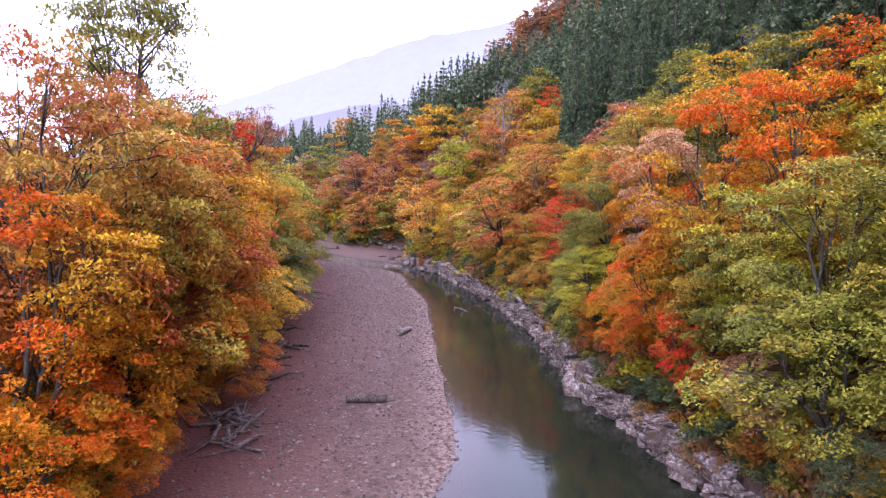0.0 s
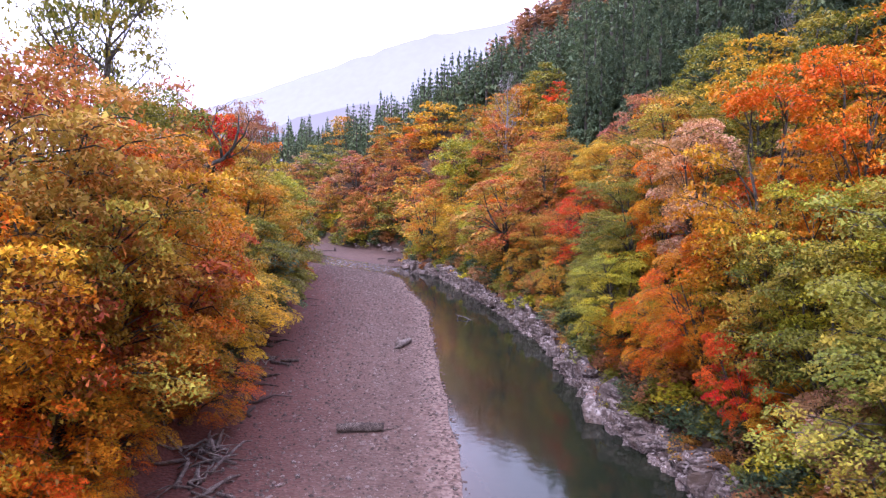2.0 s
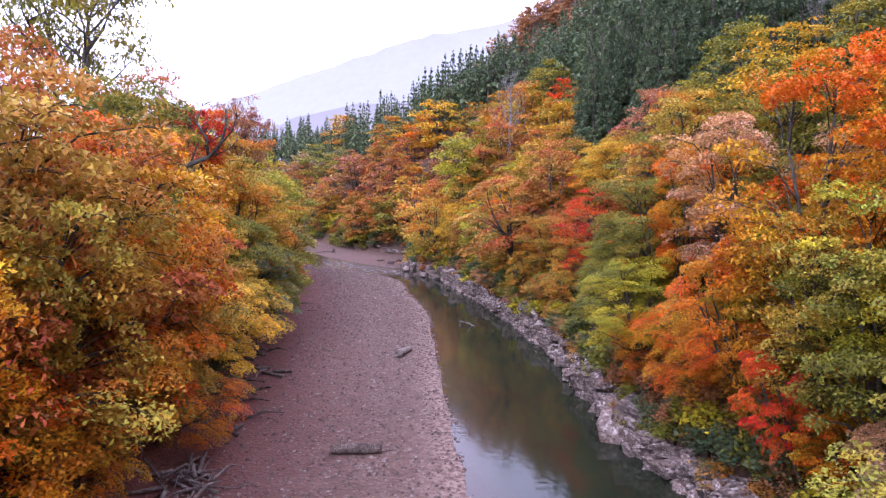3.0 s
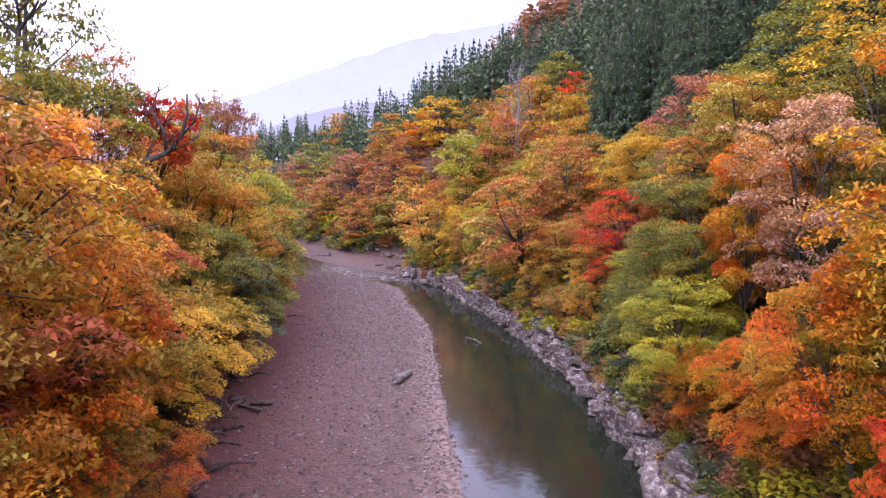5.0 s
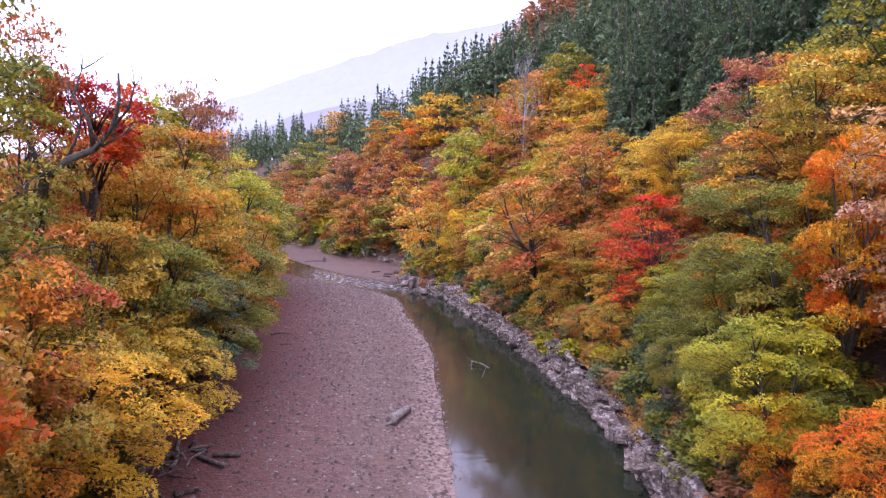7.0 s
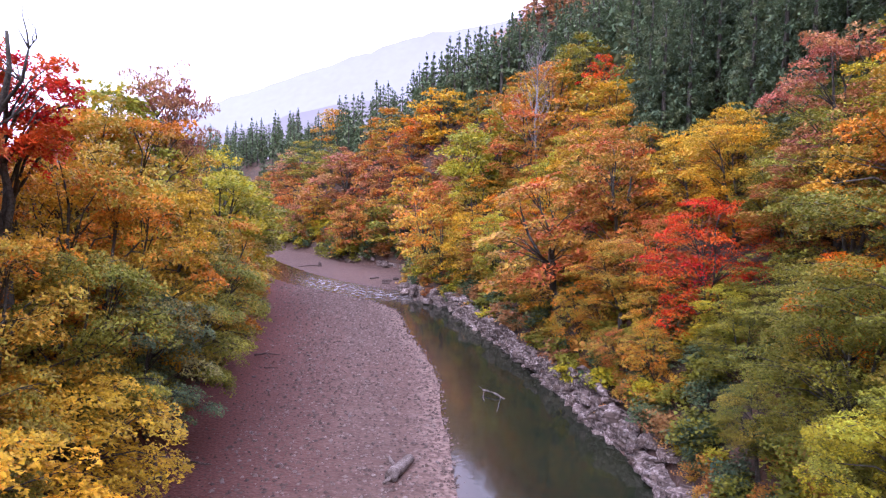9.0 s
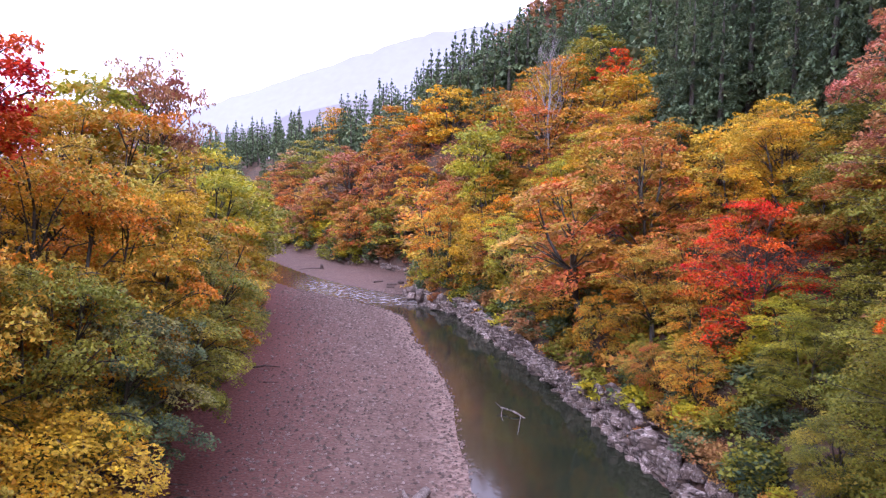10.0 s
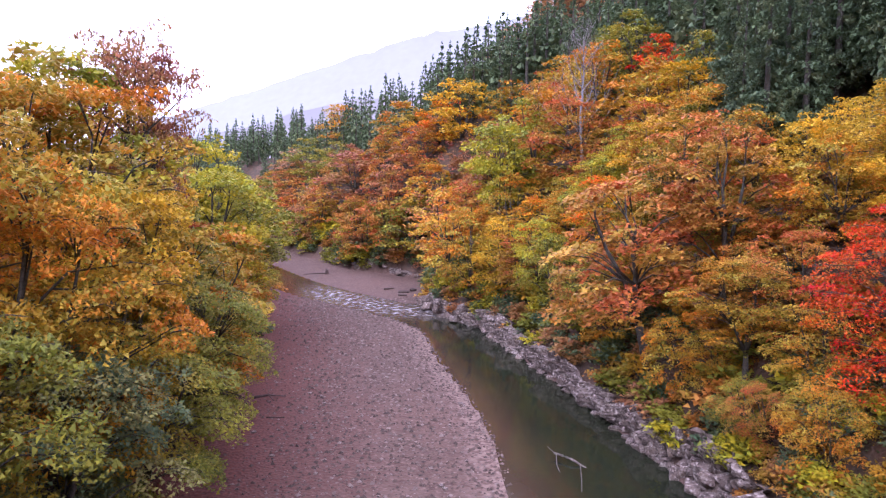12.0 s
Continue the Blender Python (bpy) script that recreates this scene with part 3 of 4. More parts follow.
def grow():
    planned.sort(key=lambda p: p[:2])
    rest_of = []
    for k, (_, _, x, y, tall, sort, wide, forms, side, lean) in enumerate(planned):
        r = random.Random(round(x * 31 + y * 17))
        w, c = r.choice(forms)
        if k < 300:
            plant("tree", w, c, LEAF[sort], x, y, tall / 10, r.uniform(-0.45, 0.45) if forms is LEANING[0] else r.uniform(0, 6.28), LABEL[sort] + " " + side, "tree", "autumn trees", wide, lean=lean)
        else:
            rest_of.append((w, c, x, y, tall / 10, wide, r.uniform(0, 6.28), 1 + list(LEAF).index(sort)))
    thicket("far_woods", rest_of, list(LEAF.values()), "mixed autumn woods farther up the valley", "woods")


def shrub(x, y, size, sort, far=False, side="on the steep bank"):
    rng = random.Random(round(x * 13 + y * 7))
    w, c = rng.choice(BUSH_FAR if far else BUSH)
    names = {"green": "green leafy bush", "deep": "dark green bush", "lime": "yellow-green bush", "yellow": "yellow autumn bush", "gold": "golden autumn bush", "orange": "orange autumn bush",
             "rust": "rust brown bush", "brown": "brown withering bush", "red": "red autumn bush", "pink": "pale faded bush"}
    return plant("bush", w, c, LEAF[sort], x, y, size, rng.uniform(0, 6.28), names[sort] + " " + side, "bush", "bushes on the banks", rng.uniform(0.9, 1.3), 0.1, "foliage")


# ---- single trees that can be told apart ----
for x, y, tall, sort, wide, form, lean in (
        (16.5, 49.0, 15.5, "pink", 0.86, HIGH, 0.0),
        (17.0, 40.5, 18.7, "orange", 0.78, HIGH, 0.0),
        (20.0, 38.5, 16.5, "orange", 0.81, HIGH, 0.0),
        (15.5, 79.0, 10.0, "red", 0.95, None, 0.0),
        (12.9, 53.8, 9.8, "lime", 1.15, HIGH, -0.1),
        (15.2, 57.5, 12.4, "green", 1.1, HIGH, 0.0),
        (14.6, 47.5, 7.1, "orange", 0.87, None, -0.35),
        (13.6, 53.5, 5.4, "orange", 0.93, None, -0.35),
        (15.4, 37.8, 7.6, "red", 0.62, HIGH, -0.35),
        (16.3, 36.3, 4.0, "orange", 1.56, HIGH, -0.35),
        (16.7, 31.3, 5.7, "pink", 1.47, HIGH, -0.35),
        (18.5, 63.0, 14.8, "gold", 1.01, HIGH, 0.0),
        (16.9, 29.0, 15.6, "green", 0.91, HIGH, -0.05),
        (17.1, 27.3, 9.4, "green", 1.42, HIGH, -0.25),
        (15.5, 54.0, 14.5, "orange", 0.6, HIGH, 0.0),
        (20.0, 72.5, 14.7, "brown", 0.96, HIGH, 0.0),
        (18.8, 82.5, 9.7, "yellow", 1.29, HIGH, 0.0),
        (15.2, 75.2, 5.4, "lime", 1.6, HIGH, 0.0),
        (13.5, 94.5, 14.4, "rust", 1.07, HIGH, 0.0),
        (10.2, 92.0, 5.7, "gold", 0.95, None, -0.35),
        (11.4, 85.0, 3.4, "green", 1.4, None, -0.35),
        (9.4, 97.0, 15.8, "rust", 1.27, HIGH, -0.26),
        (18.5, 75.0, 7.9, "rust", 1.59, HIGH, 0.0),
        (12.3, 88.0, 8.3, "gold", 1.41, HIGH, 0.0),
        (15.5, 43.0, 10.6, "orange", 0.95, HIGH, -0.34),
        (16.5, 34.0, 11.6, "green", 1.0, HIGH, -0.12),
        (-18.3, 53.5, 10.1, "yellow", 1.36, HIGH, 0.35),
        (-19.0, 60.0, 14.4, "gold", 0.87, HIGH, 0.0),
        (-23.5, 80.0, 19.9, "gold", 0.92, HIGH, 0.0),
        (-29.5, 121.0, 16.8, "lime", 1.14, HIGH, 0.0),
        (-23.5, 77.5, 9.9, "deep", 1.38, HIGH, 0.0),
        (-20.4, 76.0, 10.1, "green", 1.23, HIGH, 0.35),
        (-22.2, 66.5, 20.7, "red", 0.9, CAP, 0.0),
        (-18.0, 37.5, 6.0, "orange", 1.15, HIGH, 0.35),
        (-17.3, 37.0, 18.7, "orange", 0.85, HIGH, 0.19),
        (-17.2, 32.0, 20.0, "rust", 0.88, HIGH, 0.1),
        (-17.4, 33.0, 13.4, "gold", 1.05, HIGH, 0.23),
        (-17.3, 31.0, 10.1, "orange", 1.2, HIGH, 0.35),
        (-17.7, 44.5, 8.8, "gold", 1.23, HIGH, 0.35),
        (-27.5, 60.0, 30.6, "green", 0.6, SPARSE, 0.0),
        (-27.0, 95.0, 22.8, "brown", 0.6, SPARSE, 0.0),
        (-17.8, 29.0, 21.5, "rust", 0.62, None, 0.0),
        (-17.6, 42.0, 18.7, "rust", 0.8, HIGH, 0.04),
        (-18.0, 48.0, 17.2, "rust", 0.85, HIGH, 0.0),
        (-20.6, 70.0, 17.6, "gold", 0.85, HIGH, 0.0),
        (-22.0, 70.0, 15.4, "yellow", 0.95, HIGH, 0.0),
        (-19.8, 70.0, 10.8, "deep", 1.16, HIGH, 0.3),
        (-24.0, 90.0, 13.9, "green", 1.08, HIGH, 0.0),
        (-22.5, 87.0, 6.6, "deep", 1.6, HIGH, 0.0),
        (-22.0, 92.0, 7.4, "green", 1.34, HIGH, 0.1),
        (-26.3, 101.0, 11.3, "rust", 1.29, HIGH, 0.0),
        (-27.3, 110.0, 15.9, "lime", 1.2, HIGH, 0.0),
        (-19.5, 36.0, 20.3, "rust", 0.72, HIGH, 0.0),
        (-21.0, 52.0, 21.0, "green", 0.8, HIGH, 0.0),
        (-24.2, 62.0, 22.5, "rust", 0.62, HIGH, 0.0),
        (-29.0, 85.0, 20.0, "gold", 0.8, HIGH, 0.0),
        (-29.0, 100.0, 19.3, "yellow", 0.91, HIGH, 0.0),
        (-26.0, 82.0, 19.2, "gold", 1.05, HIGH, 0.0),
        (-30.5, 92.0, 22.0, "lime", 1.0, HIGH, 0.0),
        (-29.5, 115.0, 19.0, "lime", 0.88, HIGH, 0.0),
        (-29.8, 128.0, 16.0, "green", 1.04, HIGH, 0.08),
        (-18.4, 43.0, 11.4, "gold", 1.0, HIGH, 0.35),
        (-17.6, 35.0, 5.5, "orange", 1.0, LEANING, 0.3),
        (-17.3, 28.0, 6.2, "orange", 1.5, HIGH, 0.35),
        (-17.5, 40.5, 14.7, "orange", 0.85, HIGH, 0.34),
        (-17.9, 47.0, 14.0, "gold", 0.89, HIGH, 0.29),
        (-17.1, 26.0, 15.4, "orange", 0.87, HIGH, 0.11),
        (-17.2, 27.5, 6.4, "green", 0.82, LEANING, -0.12),
        (-19.0, 62.0, 8.7, "yellow", 1.54, HIGH, 0.35),
        (-17.5, 48.2, 5.2, "orange", 1.25, LEANING, 0.3),
        (-18.4, 55.5, 12.5, "green", 0.8, HIGH, 0.11),
        (-21.0, 82.0, 12.1, "green", 1.03, HIGH, 0.35),
        (-21.6, 88.0, 14.0, "gold", 1.01, HIGH, 0.21),
        (-18.6, 41.5, 4.8, "gold", 0.95, LEANING, 0.3),
        (-17.2, 32.0, 17.4, "gold", 0.72, HIGH, 0.25),
        (-19.2, 64.5, 13.4, "green", 0.87, HIGH, 0.15),
        (-20.0, 72.0, 16.1, "gold", 0.78, HIGH, 0.13),
        (-20.7, 79.0, 16.7, "yellow", 0.8, HIGH, 0.06),
        (-18.6, 57.5, 4.8, "deep", 1.6, HIGH, 0.35),
        (16.1, 38.0, 12.8, "gold", 0.85, HIGH, -0.06),
        (17.5, 36.5, 12.8, "lime", 0.91, HIGH, 0.0),
        (16.0, 42.5, 12.3, "lime", 0.88, HIGH, 0.0),
        (12.3, 79.0, 5.4, "gold", 0.88, None, -0.19),
        (11.7, 83.5, 3.6, "rust", 1.18, None, -0.34),
        (13.0, 66.0, 5.2, "green", 1.25, HIGH, -0.18),
        (15.9, 64.5, 8.0, "orange", 1.0, HIGH, 0.0),
        (-17.1, 24.5, 6.8, "orange", 1.35, HIGH, 0.35),
        (-17.2, 29.0, 5.2, "orange", 1.1, LEANING, 0.3),
        (17.0, 28.5, 3.4, "gold", 1.2, None, -0.35),
        (17.2, 25.5, 4.1, "deep", 1.17, None, -0.35),
):
    tree(x, y, tall if x < 0 else tall * 0.95, sort, wide, form, "on the river terrace" if x < 0 else "on the gorge slope", lean=lean)
for x, y, tall, sort, wide in (
        (14.7, 104.0, 11.4, "rust", 1.18),
        (2.8, 145.5, 14.2, "lime", 0.92),
        (20.1, 120.3, 9.2, "yellow", 1.36),
        (22.5, 137.0, 8.0, "red", 1.05),
        (21.4, 145.0, 10.8, "green", 1.1),
        (6.9, 182.3, 15.0, "gold", 1.17),
        (-1.5, 192.8, 15.0, "yellow", 1.15),
        (-14.6, 213.3, 15.0, "gold", 1.42),
        (-26.8, 215.3, 15.0, "brown", 1.7),
        (-48.1, 266.0, 15.0, "green", 1.54),
        (-17.6, 189.3, 15.0, "rust", 0.78),
        (-48.6, 245.3, 15.0, "rust", 1.26),
        (-7.7, 183.5, 15.0, "gold", 1.18),
        (-11.4, 183.0, 13.2, "green", 1.33),
        (-1.8, 136.8, 12.0, "gold", 0.92),
        (11.5, 135.9, 12.3, "rust", 1.29),
        (3.5, 143.7, 13.4, "lime", 1.0),
        (9.9, 155.4, 12.9, "rust", 1.0),
        (-41.0, 276.3, 15.0, "gold", 1.29),
        (-20.3, 210.8, 15.0, "rust", 1.05),
):
    tree(x, y, tall, sort, wide, side="on the gorge slope")
for x, y, tall, sort, wide in (
        (-26.1, 99.3, 9.9, "green", 1.38),
        (-28.1, 128.3, 5.8, "orange", 0.81),
        (-22.7, 97.8, 7.3, "green", 1.33),
        (-28.5, 89.4, 8.9, "deep", 1.27),
        (-30.3, 104.4, 10.0, "rust", 1.22),
        (-22.2, 81.9, 6.6, "deep", 1.5),
        (-17.6, 29.2, 5.9, "green", 1.4),
        (-19.0, 35.0, 5.7, "orange", 1.1),
        (-34.4, 76.9, 13.7, "rust", 1.0),
):
    tree(x, y, tall, sort, wide, side="on the river terrace")


# the plantation's front row, where it reaches down between the broadleaf crowns
FRONT_CEDARS = [(20.5, 104), (23, 106), (25.5, 103), (22, 109.5), (26, 108.5), (28.5, 106), (24.5, 112), (29, 111), (31.5, 104), (21.8, 100.5), (27, 99.5)]
stand += [(x, y, 1.8) for x, y in FRONT_CEDARS]

# ---- the woods between them ----
rng = random.Random(5)
def sort_at(y, left, d=20.0):
    """Which autumn colours stand along each stretch of the two banks."""
    if left:
        names = ("rust gold rust orange rust gold" if y < 48 else "gold green gold rust green yellow" if y < 74 else "green deep gold green rust yellow lime" if y < 112 else "lime yellow gold green lime")
    else:
        names = ("green gold lime orange green green rust lime" if 54 < y < 86 and d < 9 else "green lime green orange yellow" if y < 44 else "gold green orange yellow pink green rust" if y < 62 else "lime green gold green rust" if y < 82 else
                 "rust gold rust yellow green gold" if y < 112 else "rust gold lime yellow orange green rust" if y < 160 else "rust brown rust gold rust pink rust orange brown green")
    return rng.choice(names.split())


def free(x, y, r):
    return all((x - a) ** 2 + (y - b) ** 2 > (r + c) ** 2 * 0.5 for a, b, c in stand)


def cedar_line(y):
    """How far from the river the plantation of cedars begins."""
    return np.interp(y, [0, 30, 45, 60, 75, 86, 92, 106, 115, 125, 150, 190, 230, 300], [30, 18, 14, 13, 14, 15, 14, 14, 18, 24, 28, 28, 18, 14])


def woods(tries, y0, y1, d0, d1, tall, left=False, gap=1.0):
    for _ in range(tries):
        y = rng.uniform(y0, y1)
        d = rng.uniform(d0, d1)
        if left:
            x = float(bank(XL, y)) - d
        else:
            x = float(bank(XR, y)) + d
            if d > cedar_line(y) + rng.uniform(-2, 2):
                continue
        h = rng.uniform(*tall) * (0.75 if not left and 72 < y < 112 else 1.0) * (0.85 if d < 7 and y < 112 else 1.0)
        if free(x, y, h * 0.3 * gap):
            tree(x, y, h, sort_at(y, left, d), rng.uniform(0.9, 1.2), side="on the river terrace" if left else "on the gorge slope", chosen=False)


woods(1500, 14, 130, 2.5, 42, (7, 12), gap=0.7)
woods(1200, 130, 290, 1.5, 40, (9, 14), gap=0.75)
woods(300, 18, 140, 1.5, 7, (8, 13), True, 0.7)
woods(500, 16, 140, 5, 45, (12, 18), True, 0.85)
woods(350, 140, 300, 2, 45, (12, 17), True, 0.85)
woods(160, -55, 16, 3, 30, (8, 13), False, 1.2)
woods(160, -55, 18, 2, 30, (10, 15), True, 1.2)


def thicket(name, spots, mats, label, category):
    """Many plants too far off to be told apart, as one mesh. spots: wood, crown, x, y, scale, wide, turn, number of the crown's material."""
    verts, faces, slots, tones, k = [], [], [], [], 0
    for w, c, x, y, s, wide, turn, slot in spots:
        cs, sn = math.cos(turn), math.sin(turn)
        z0 = float(height(x, y))
        for me, number in ((w, 0), (c, slot)):
            v = np.empty(len(me.vertices) * 3, np.float32)
            me.vertices.foreach_get("co", v)
            v = v.reshape(-1, 3)
            verts.append(np.stack([x + (v[:, 0] * cs - v[:, 1] * sn) * s * wide, y + (v[:, 0] * sn + v[:, 1] * cs) * s * wide, z0 + v[:, 2] * s], -1))
            tone = np.full(len(v), 0.4, np.float32)
            if "tone" in me.attributes:
                me.attributes["tone"].data.foreach_get("value", tone)
            tones.append(tone)
            new_faces = [tuple(i + k for i in q.vertices) for q in me.polygons]
            faces += new_faces
            slots += [number] * len(new_faces)
            k += len(v)
    me = bpy.data.meshes.new(name)
    me.from_pydata(np.concatenate(verts).tolist(), [], faces)
    for m in (BARK, *mats):
        me.materials.append(m)
    me.polygons.foreach_set("material_index", slots)
    me.attributes.new("tone", "FLOAT", "POINT").data.foreach_set("value", np.concatenate(tones))
    return tagged(new(name, me), label, category, kind="stuff")


grow()
spots = [(math.hypot(x, y - 30), x, y, 14.0 + (x * 7 + y * 3) % 4, x + y) for x, y in FRONT_CEDARS]
for k in range(4600):
    y = rng.uniform(36, 420) if k > 2600 else rng.uniform(40, 220)
    d = rng.uniform(12, 260) if k > 2600 else rng.uniform(12, 75)
    x = float(bank(XR, y)) + d
    if d < cedar_line(y) or d > 120 and rng.random() < 0.6 or y > 230 and d > 110:
        continue
    if free(x, y, 2.0 if d < 90 else 4.0):
        stand.append((x, y, 1.8))
        spots.append((math.hypot(x, y - 30), x, y, rng.uniform(12.5, 20), rng.uniform(0, 6.28)))
spots.sort()
for k, (far, x, y, h, turn) in enumerate(spots[:300]):
    w, c = CEDAR_NEAR[int(turn * 100) % 2] if nearness(x, y) < 72 else CEDAR[int(turn * 100) % 3] if k < 150 else CEDAR_FAR[int(turn * 100) % 2]
    plant("cedar", w, c, LEAF["cedar"], x, y, h / 10, turn, "tall dark green cedar in a hillside plantation", "conifer", "cedars of the plantation", 0.98)
thicket("cedar_plantation", [(*CEDAR_FAR[int(turn * 100) % 2], x, y, h / 10, 1.2, turn, 1) for far, x, y, h, turn in spots[300:]], [LEAF["cedar"]], "dark green cedar plantation covering the upper hillside", "conifers")

tints = ["pink", "brown", "pink", "pink", "pink"]
spots = []
for _ in range(260):
    x, y = rng.uniform(10, 190), rng.uniform(440, 515)
    spots.append((*rng.choice(DISTANT), x, y, rng.uniform(0.9, 1.3), 1.5, rng.uniform(0, 6.28), rng.randint(1, 5)))
thicket("mountain_woods", spots, [LEAF[t] for t in tints], "brown and rust autumn woods on the mountain behind", "woods")

bushes = []
for k in range(420):
    y = rng.uniform(24, 185) if k < 330 else rng.uniform(20, 62)
    bushes.append((nearness(13, y), float(bank(XR, y)) + rng.uniform(1.7, 6.0), y, rng.uniform(0.8, 1.6), rng.choice(["green", "deep", "green", "lime", "rust", "brown", "gold", "deep"]), "on the steep rocky bank"))
for _ in range(260):
    y = rng.uniform(22, 190)
    bushes.append((nearness(15, y), float(bank(XL, y)) - rng.uniform(0.6, 7), y, rng.uniform(0.8, 1.8), rng.choice(["green", "deep", "rust", "brown", "deep", "gold"]), "at the edge of the river terrace"))
for _ in range(560):
    y = rng.uniform(16, 190)
    d = rng.uniform(5, 30)
    if d < cedar_line(y) + 2:
        bushes.append((y + 1000, float(bank(XR, y)) + d, y, rng.uniform(1.0, 2.2), rng.choice(["green", "deep", "rust", "brown", "gold", "lime"]), ""))
for _ in range(260):
    y = rng.uniform(186, 290)
    bushes.append((y + 1000, float(bank(XR, y)) + rng.uniform(0.5, 9), y, rng.uniform(1.5, 2.8), rng.choice(["green", "deep", "rust", "brown", "lime"]), ""))
for k in range(210):
    y = 20 + k * 0.62 if k < 120 else 94 + (k - 120) * 1.0
    bushes.append((nearness(12, y), float(bank(XR, y)) + rng.uniform(0.7, 2.0), y + rng.uniform(-0.4, 0.4), rng.uniform(0.6, 1.4), rng.choice(["deep", "green", "deep", "brown", "lime", "green", "rust"]), "on top of the bank rocks"))
for _ in range(90):
    y = rng.uniform(150, 215)
    bushes.append((nearness(12, y) + 60, float(bank(XR, y)) + rng.uniform(0.3, 4.0), y, rng.uniform(1.3, 2.4), rng.choice(["deep", "green", "rust", "brown", "deep"]), "at the foot of the far bank"))
bushes.sort()
for _, x, y, size, sort, side in bushes[:300]:
    shrub(x, y, size, sort, nearness(x, y) > 75, side)
sorts = ["green", "deep", "lime", "rust", "brown", "gold"]
thicket("undergrowth", [(*(BUSH_FAR[i % 2] if nearness(x, y) > 36 else BUSH[i % 3]), x, y, size, 1.1, i * 2.4, 1 + sorts.index(sort)) for i, (_, x, y, size, sort, side) in enumerate(bushes[300:])], [LEAF[s] for s in sorts],
        "mixed green and rust undergrowth along both banks", "bushes")

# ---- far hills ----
# The hills give off the haze colour themselves; no mist is modelled.
FAR_HILL = haze_glow_material("far_hill_haze_glow", (0.325, 0.293, 0.306), (0.380, 0.353, 0.362), -640, -150)
NEAR_HILL = haze_glow_material("wooded_hill_haze_glow", (0.225, 0.187, 0.187), (0.28, 0.243, 0.248), -160, 20)


def hill(name, pts, y, mat, label):
    """A long ridge across the valley's end, its back and front sloping down."""
    verts, faces = [], []
    n = 120
    px, pz = [p[0] for p in pts], [p[1] for p in pts]
    for i in range(n + 1):
        x = px[0] + (px[-1] - px[0]) * i / n
        z = float(np.interp(x, px, pz)) + noise.noise((x * 0.02, y, 0)) * 0.006 * y + noise.noise((x * 0.11, y, 3)) * 0.0025 * y
        verts += [(x, y - z * 1.2 - 100, -20), (x, y - z * 0.5, z * 0.55), (x, y, z), (x, y + z, -20)]
    for i in range(n):
        for k in range(3):
            a = i * 4 + k
            faces.append((a, a + 4, a + 5, a + 1))
    ob = new(name, joined(name, [(verts, faces)], mat))
    return tagged(ob, label, "hill", kind="structure")


hill("backdrop", [(-1500, 60), (-950, 120), (-700, 194), (-570, 230), (-324, 310), (-64, 396), (124, 425), (500, 520), (1500, 650)], 1700, FAR_HILL, "pale lavender mountain far off, its mist painted in as glow")
hill("backdrop", [(-420, 40), (-200, 56), (-140, 68), (-120, 77), (-69, 86), (0, 92), (100, 95), (400, 90)], 560, NEAR_HILL, "wooded hill beyond the bend, thin mist painted in as glow")


# ---- rock face and boulders along the water ----
def rock_face():
    verts, faces = [], []
    along, rows = np.concatenate([np.arange(18, 100, 0.17), np.arange(100, 187, 0.34)]), 22
    for y in along:
        xr = float(bank(XR, y))
        top = 2.25 + 1.7 * noise.noise((y * 0.075, 0, 4)) + 0.6 * noise.noise((y * 0.4, 0, 1))
        top *= float(np.interp(y, [18, 60, 70, 80, 140, 187], [1.1, 1.0, 0.8, 1.1, 1.0, 0.6]))
        for k in range(rows):
            v = k / (rows - 1)
            z = -0.5 + (top + 0.5) * v
            out = 0.7 * noise.noise((y * 0.22, 3, z * 0.15))
            for size, deep in ((2.6, 1.2), (1.0, 0.6), (0.4, 0.16)):
                p = Vector((0, y + z * 0.3, z * 0.72 - y * 0.12)) / size
                dist, at = noise.voronoi(p)
                turn = noise.cell_vector(at[0] * 7.3)
                out += deep * (turn.x * 0.55 + (p - at[0]).dot(turn) * 0.9 - (0.6 if dist[1] - dist[0] < 0.09 else 0))
            x = xr - 0.1 + 0.5 * v ** 1.2 - 0.8 * out * min(1.0, 0.3 + 1.6 * v) * (1.0 if k < rows - 1 else 0.2)
            verts.append((x, y, z))
    for i in range(len(along) - 1):
        for k in range(rows - 1):
            a = i * rows + k
            faces.append((a, a + 1, a + 1 + rows, a + rows))
    ob = new("rock_face", joined("rock_face", [(verts, faces)], ROCK, False))
    return tagged(ob, "fractured pale grey rock face rising from the water", "rock face", kind="structure")


rock_face()


def hull(seed, flat=0.7, blocky=False, points=16):
    r = np.random.default_rng(seed)
    bm = bmesh.new()
    if blocky:
        cloud = [np.array((sx, sy, sz)) * r.uniform(0.55, 1.0, 3) for sx in (-1, 1) for sy in (-1, 1) for sz in (-1, 1)]
    else:
        cloud = [p / np.linalg.norm(p) * r.uniform(0.8, 1.05) for p in r.normal(0, 1, (points, 3))]
    for p in cloud:
        bm.verts.new((p[0], p[1] * 0.8, p[2] * flat))
    res = bmesh.ops.convex_hull(bm, input=bm.verts)
    bmesh.ops.delete(bm, geom=[g for g in res["geom_interior"] if isinstance(g, bmesh.types.BMVert)], context="VERTS")
    bmesh.ops.bevel(bm, geom=bm.edges[:], offset=0.035, segments=1, affect="EDGES")
    me = bpy.data.meshes.new("boulder")
    bm.to_mesh(me)
    bm.free()
    me.materials.append(ROCK)
    return me


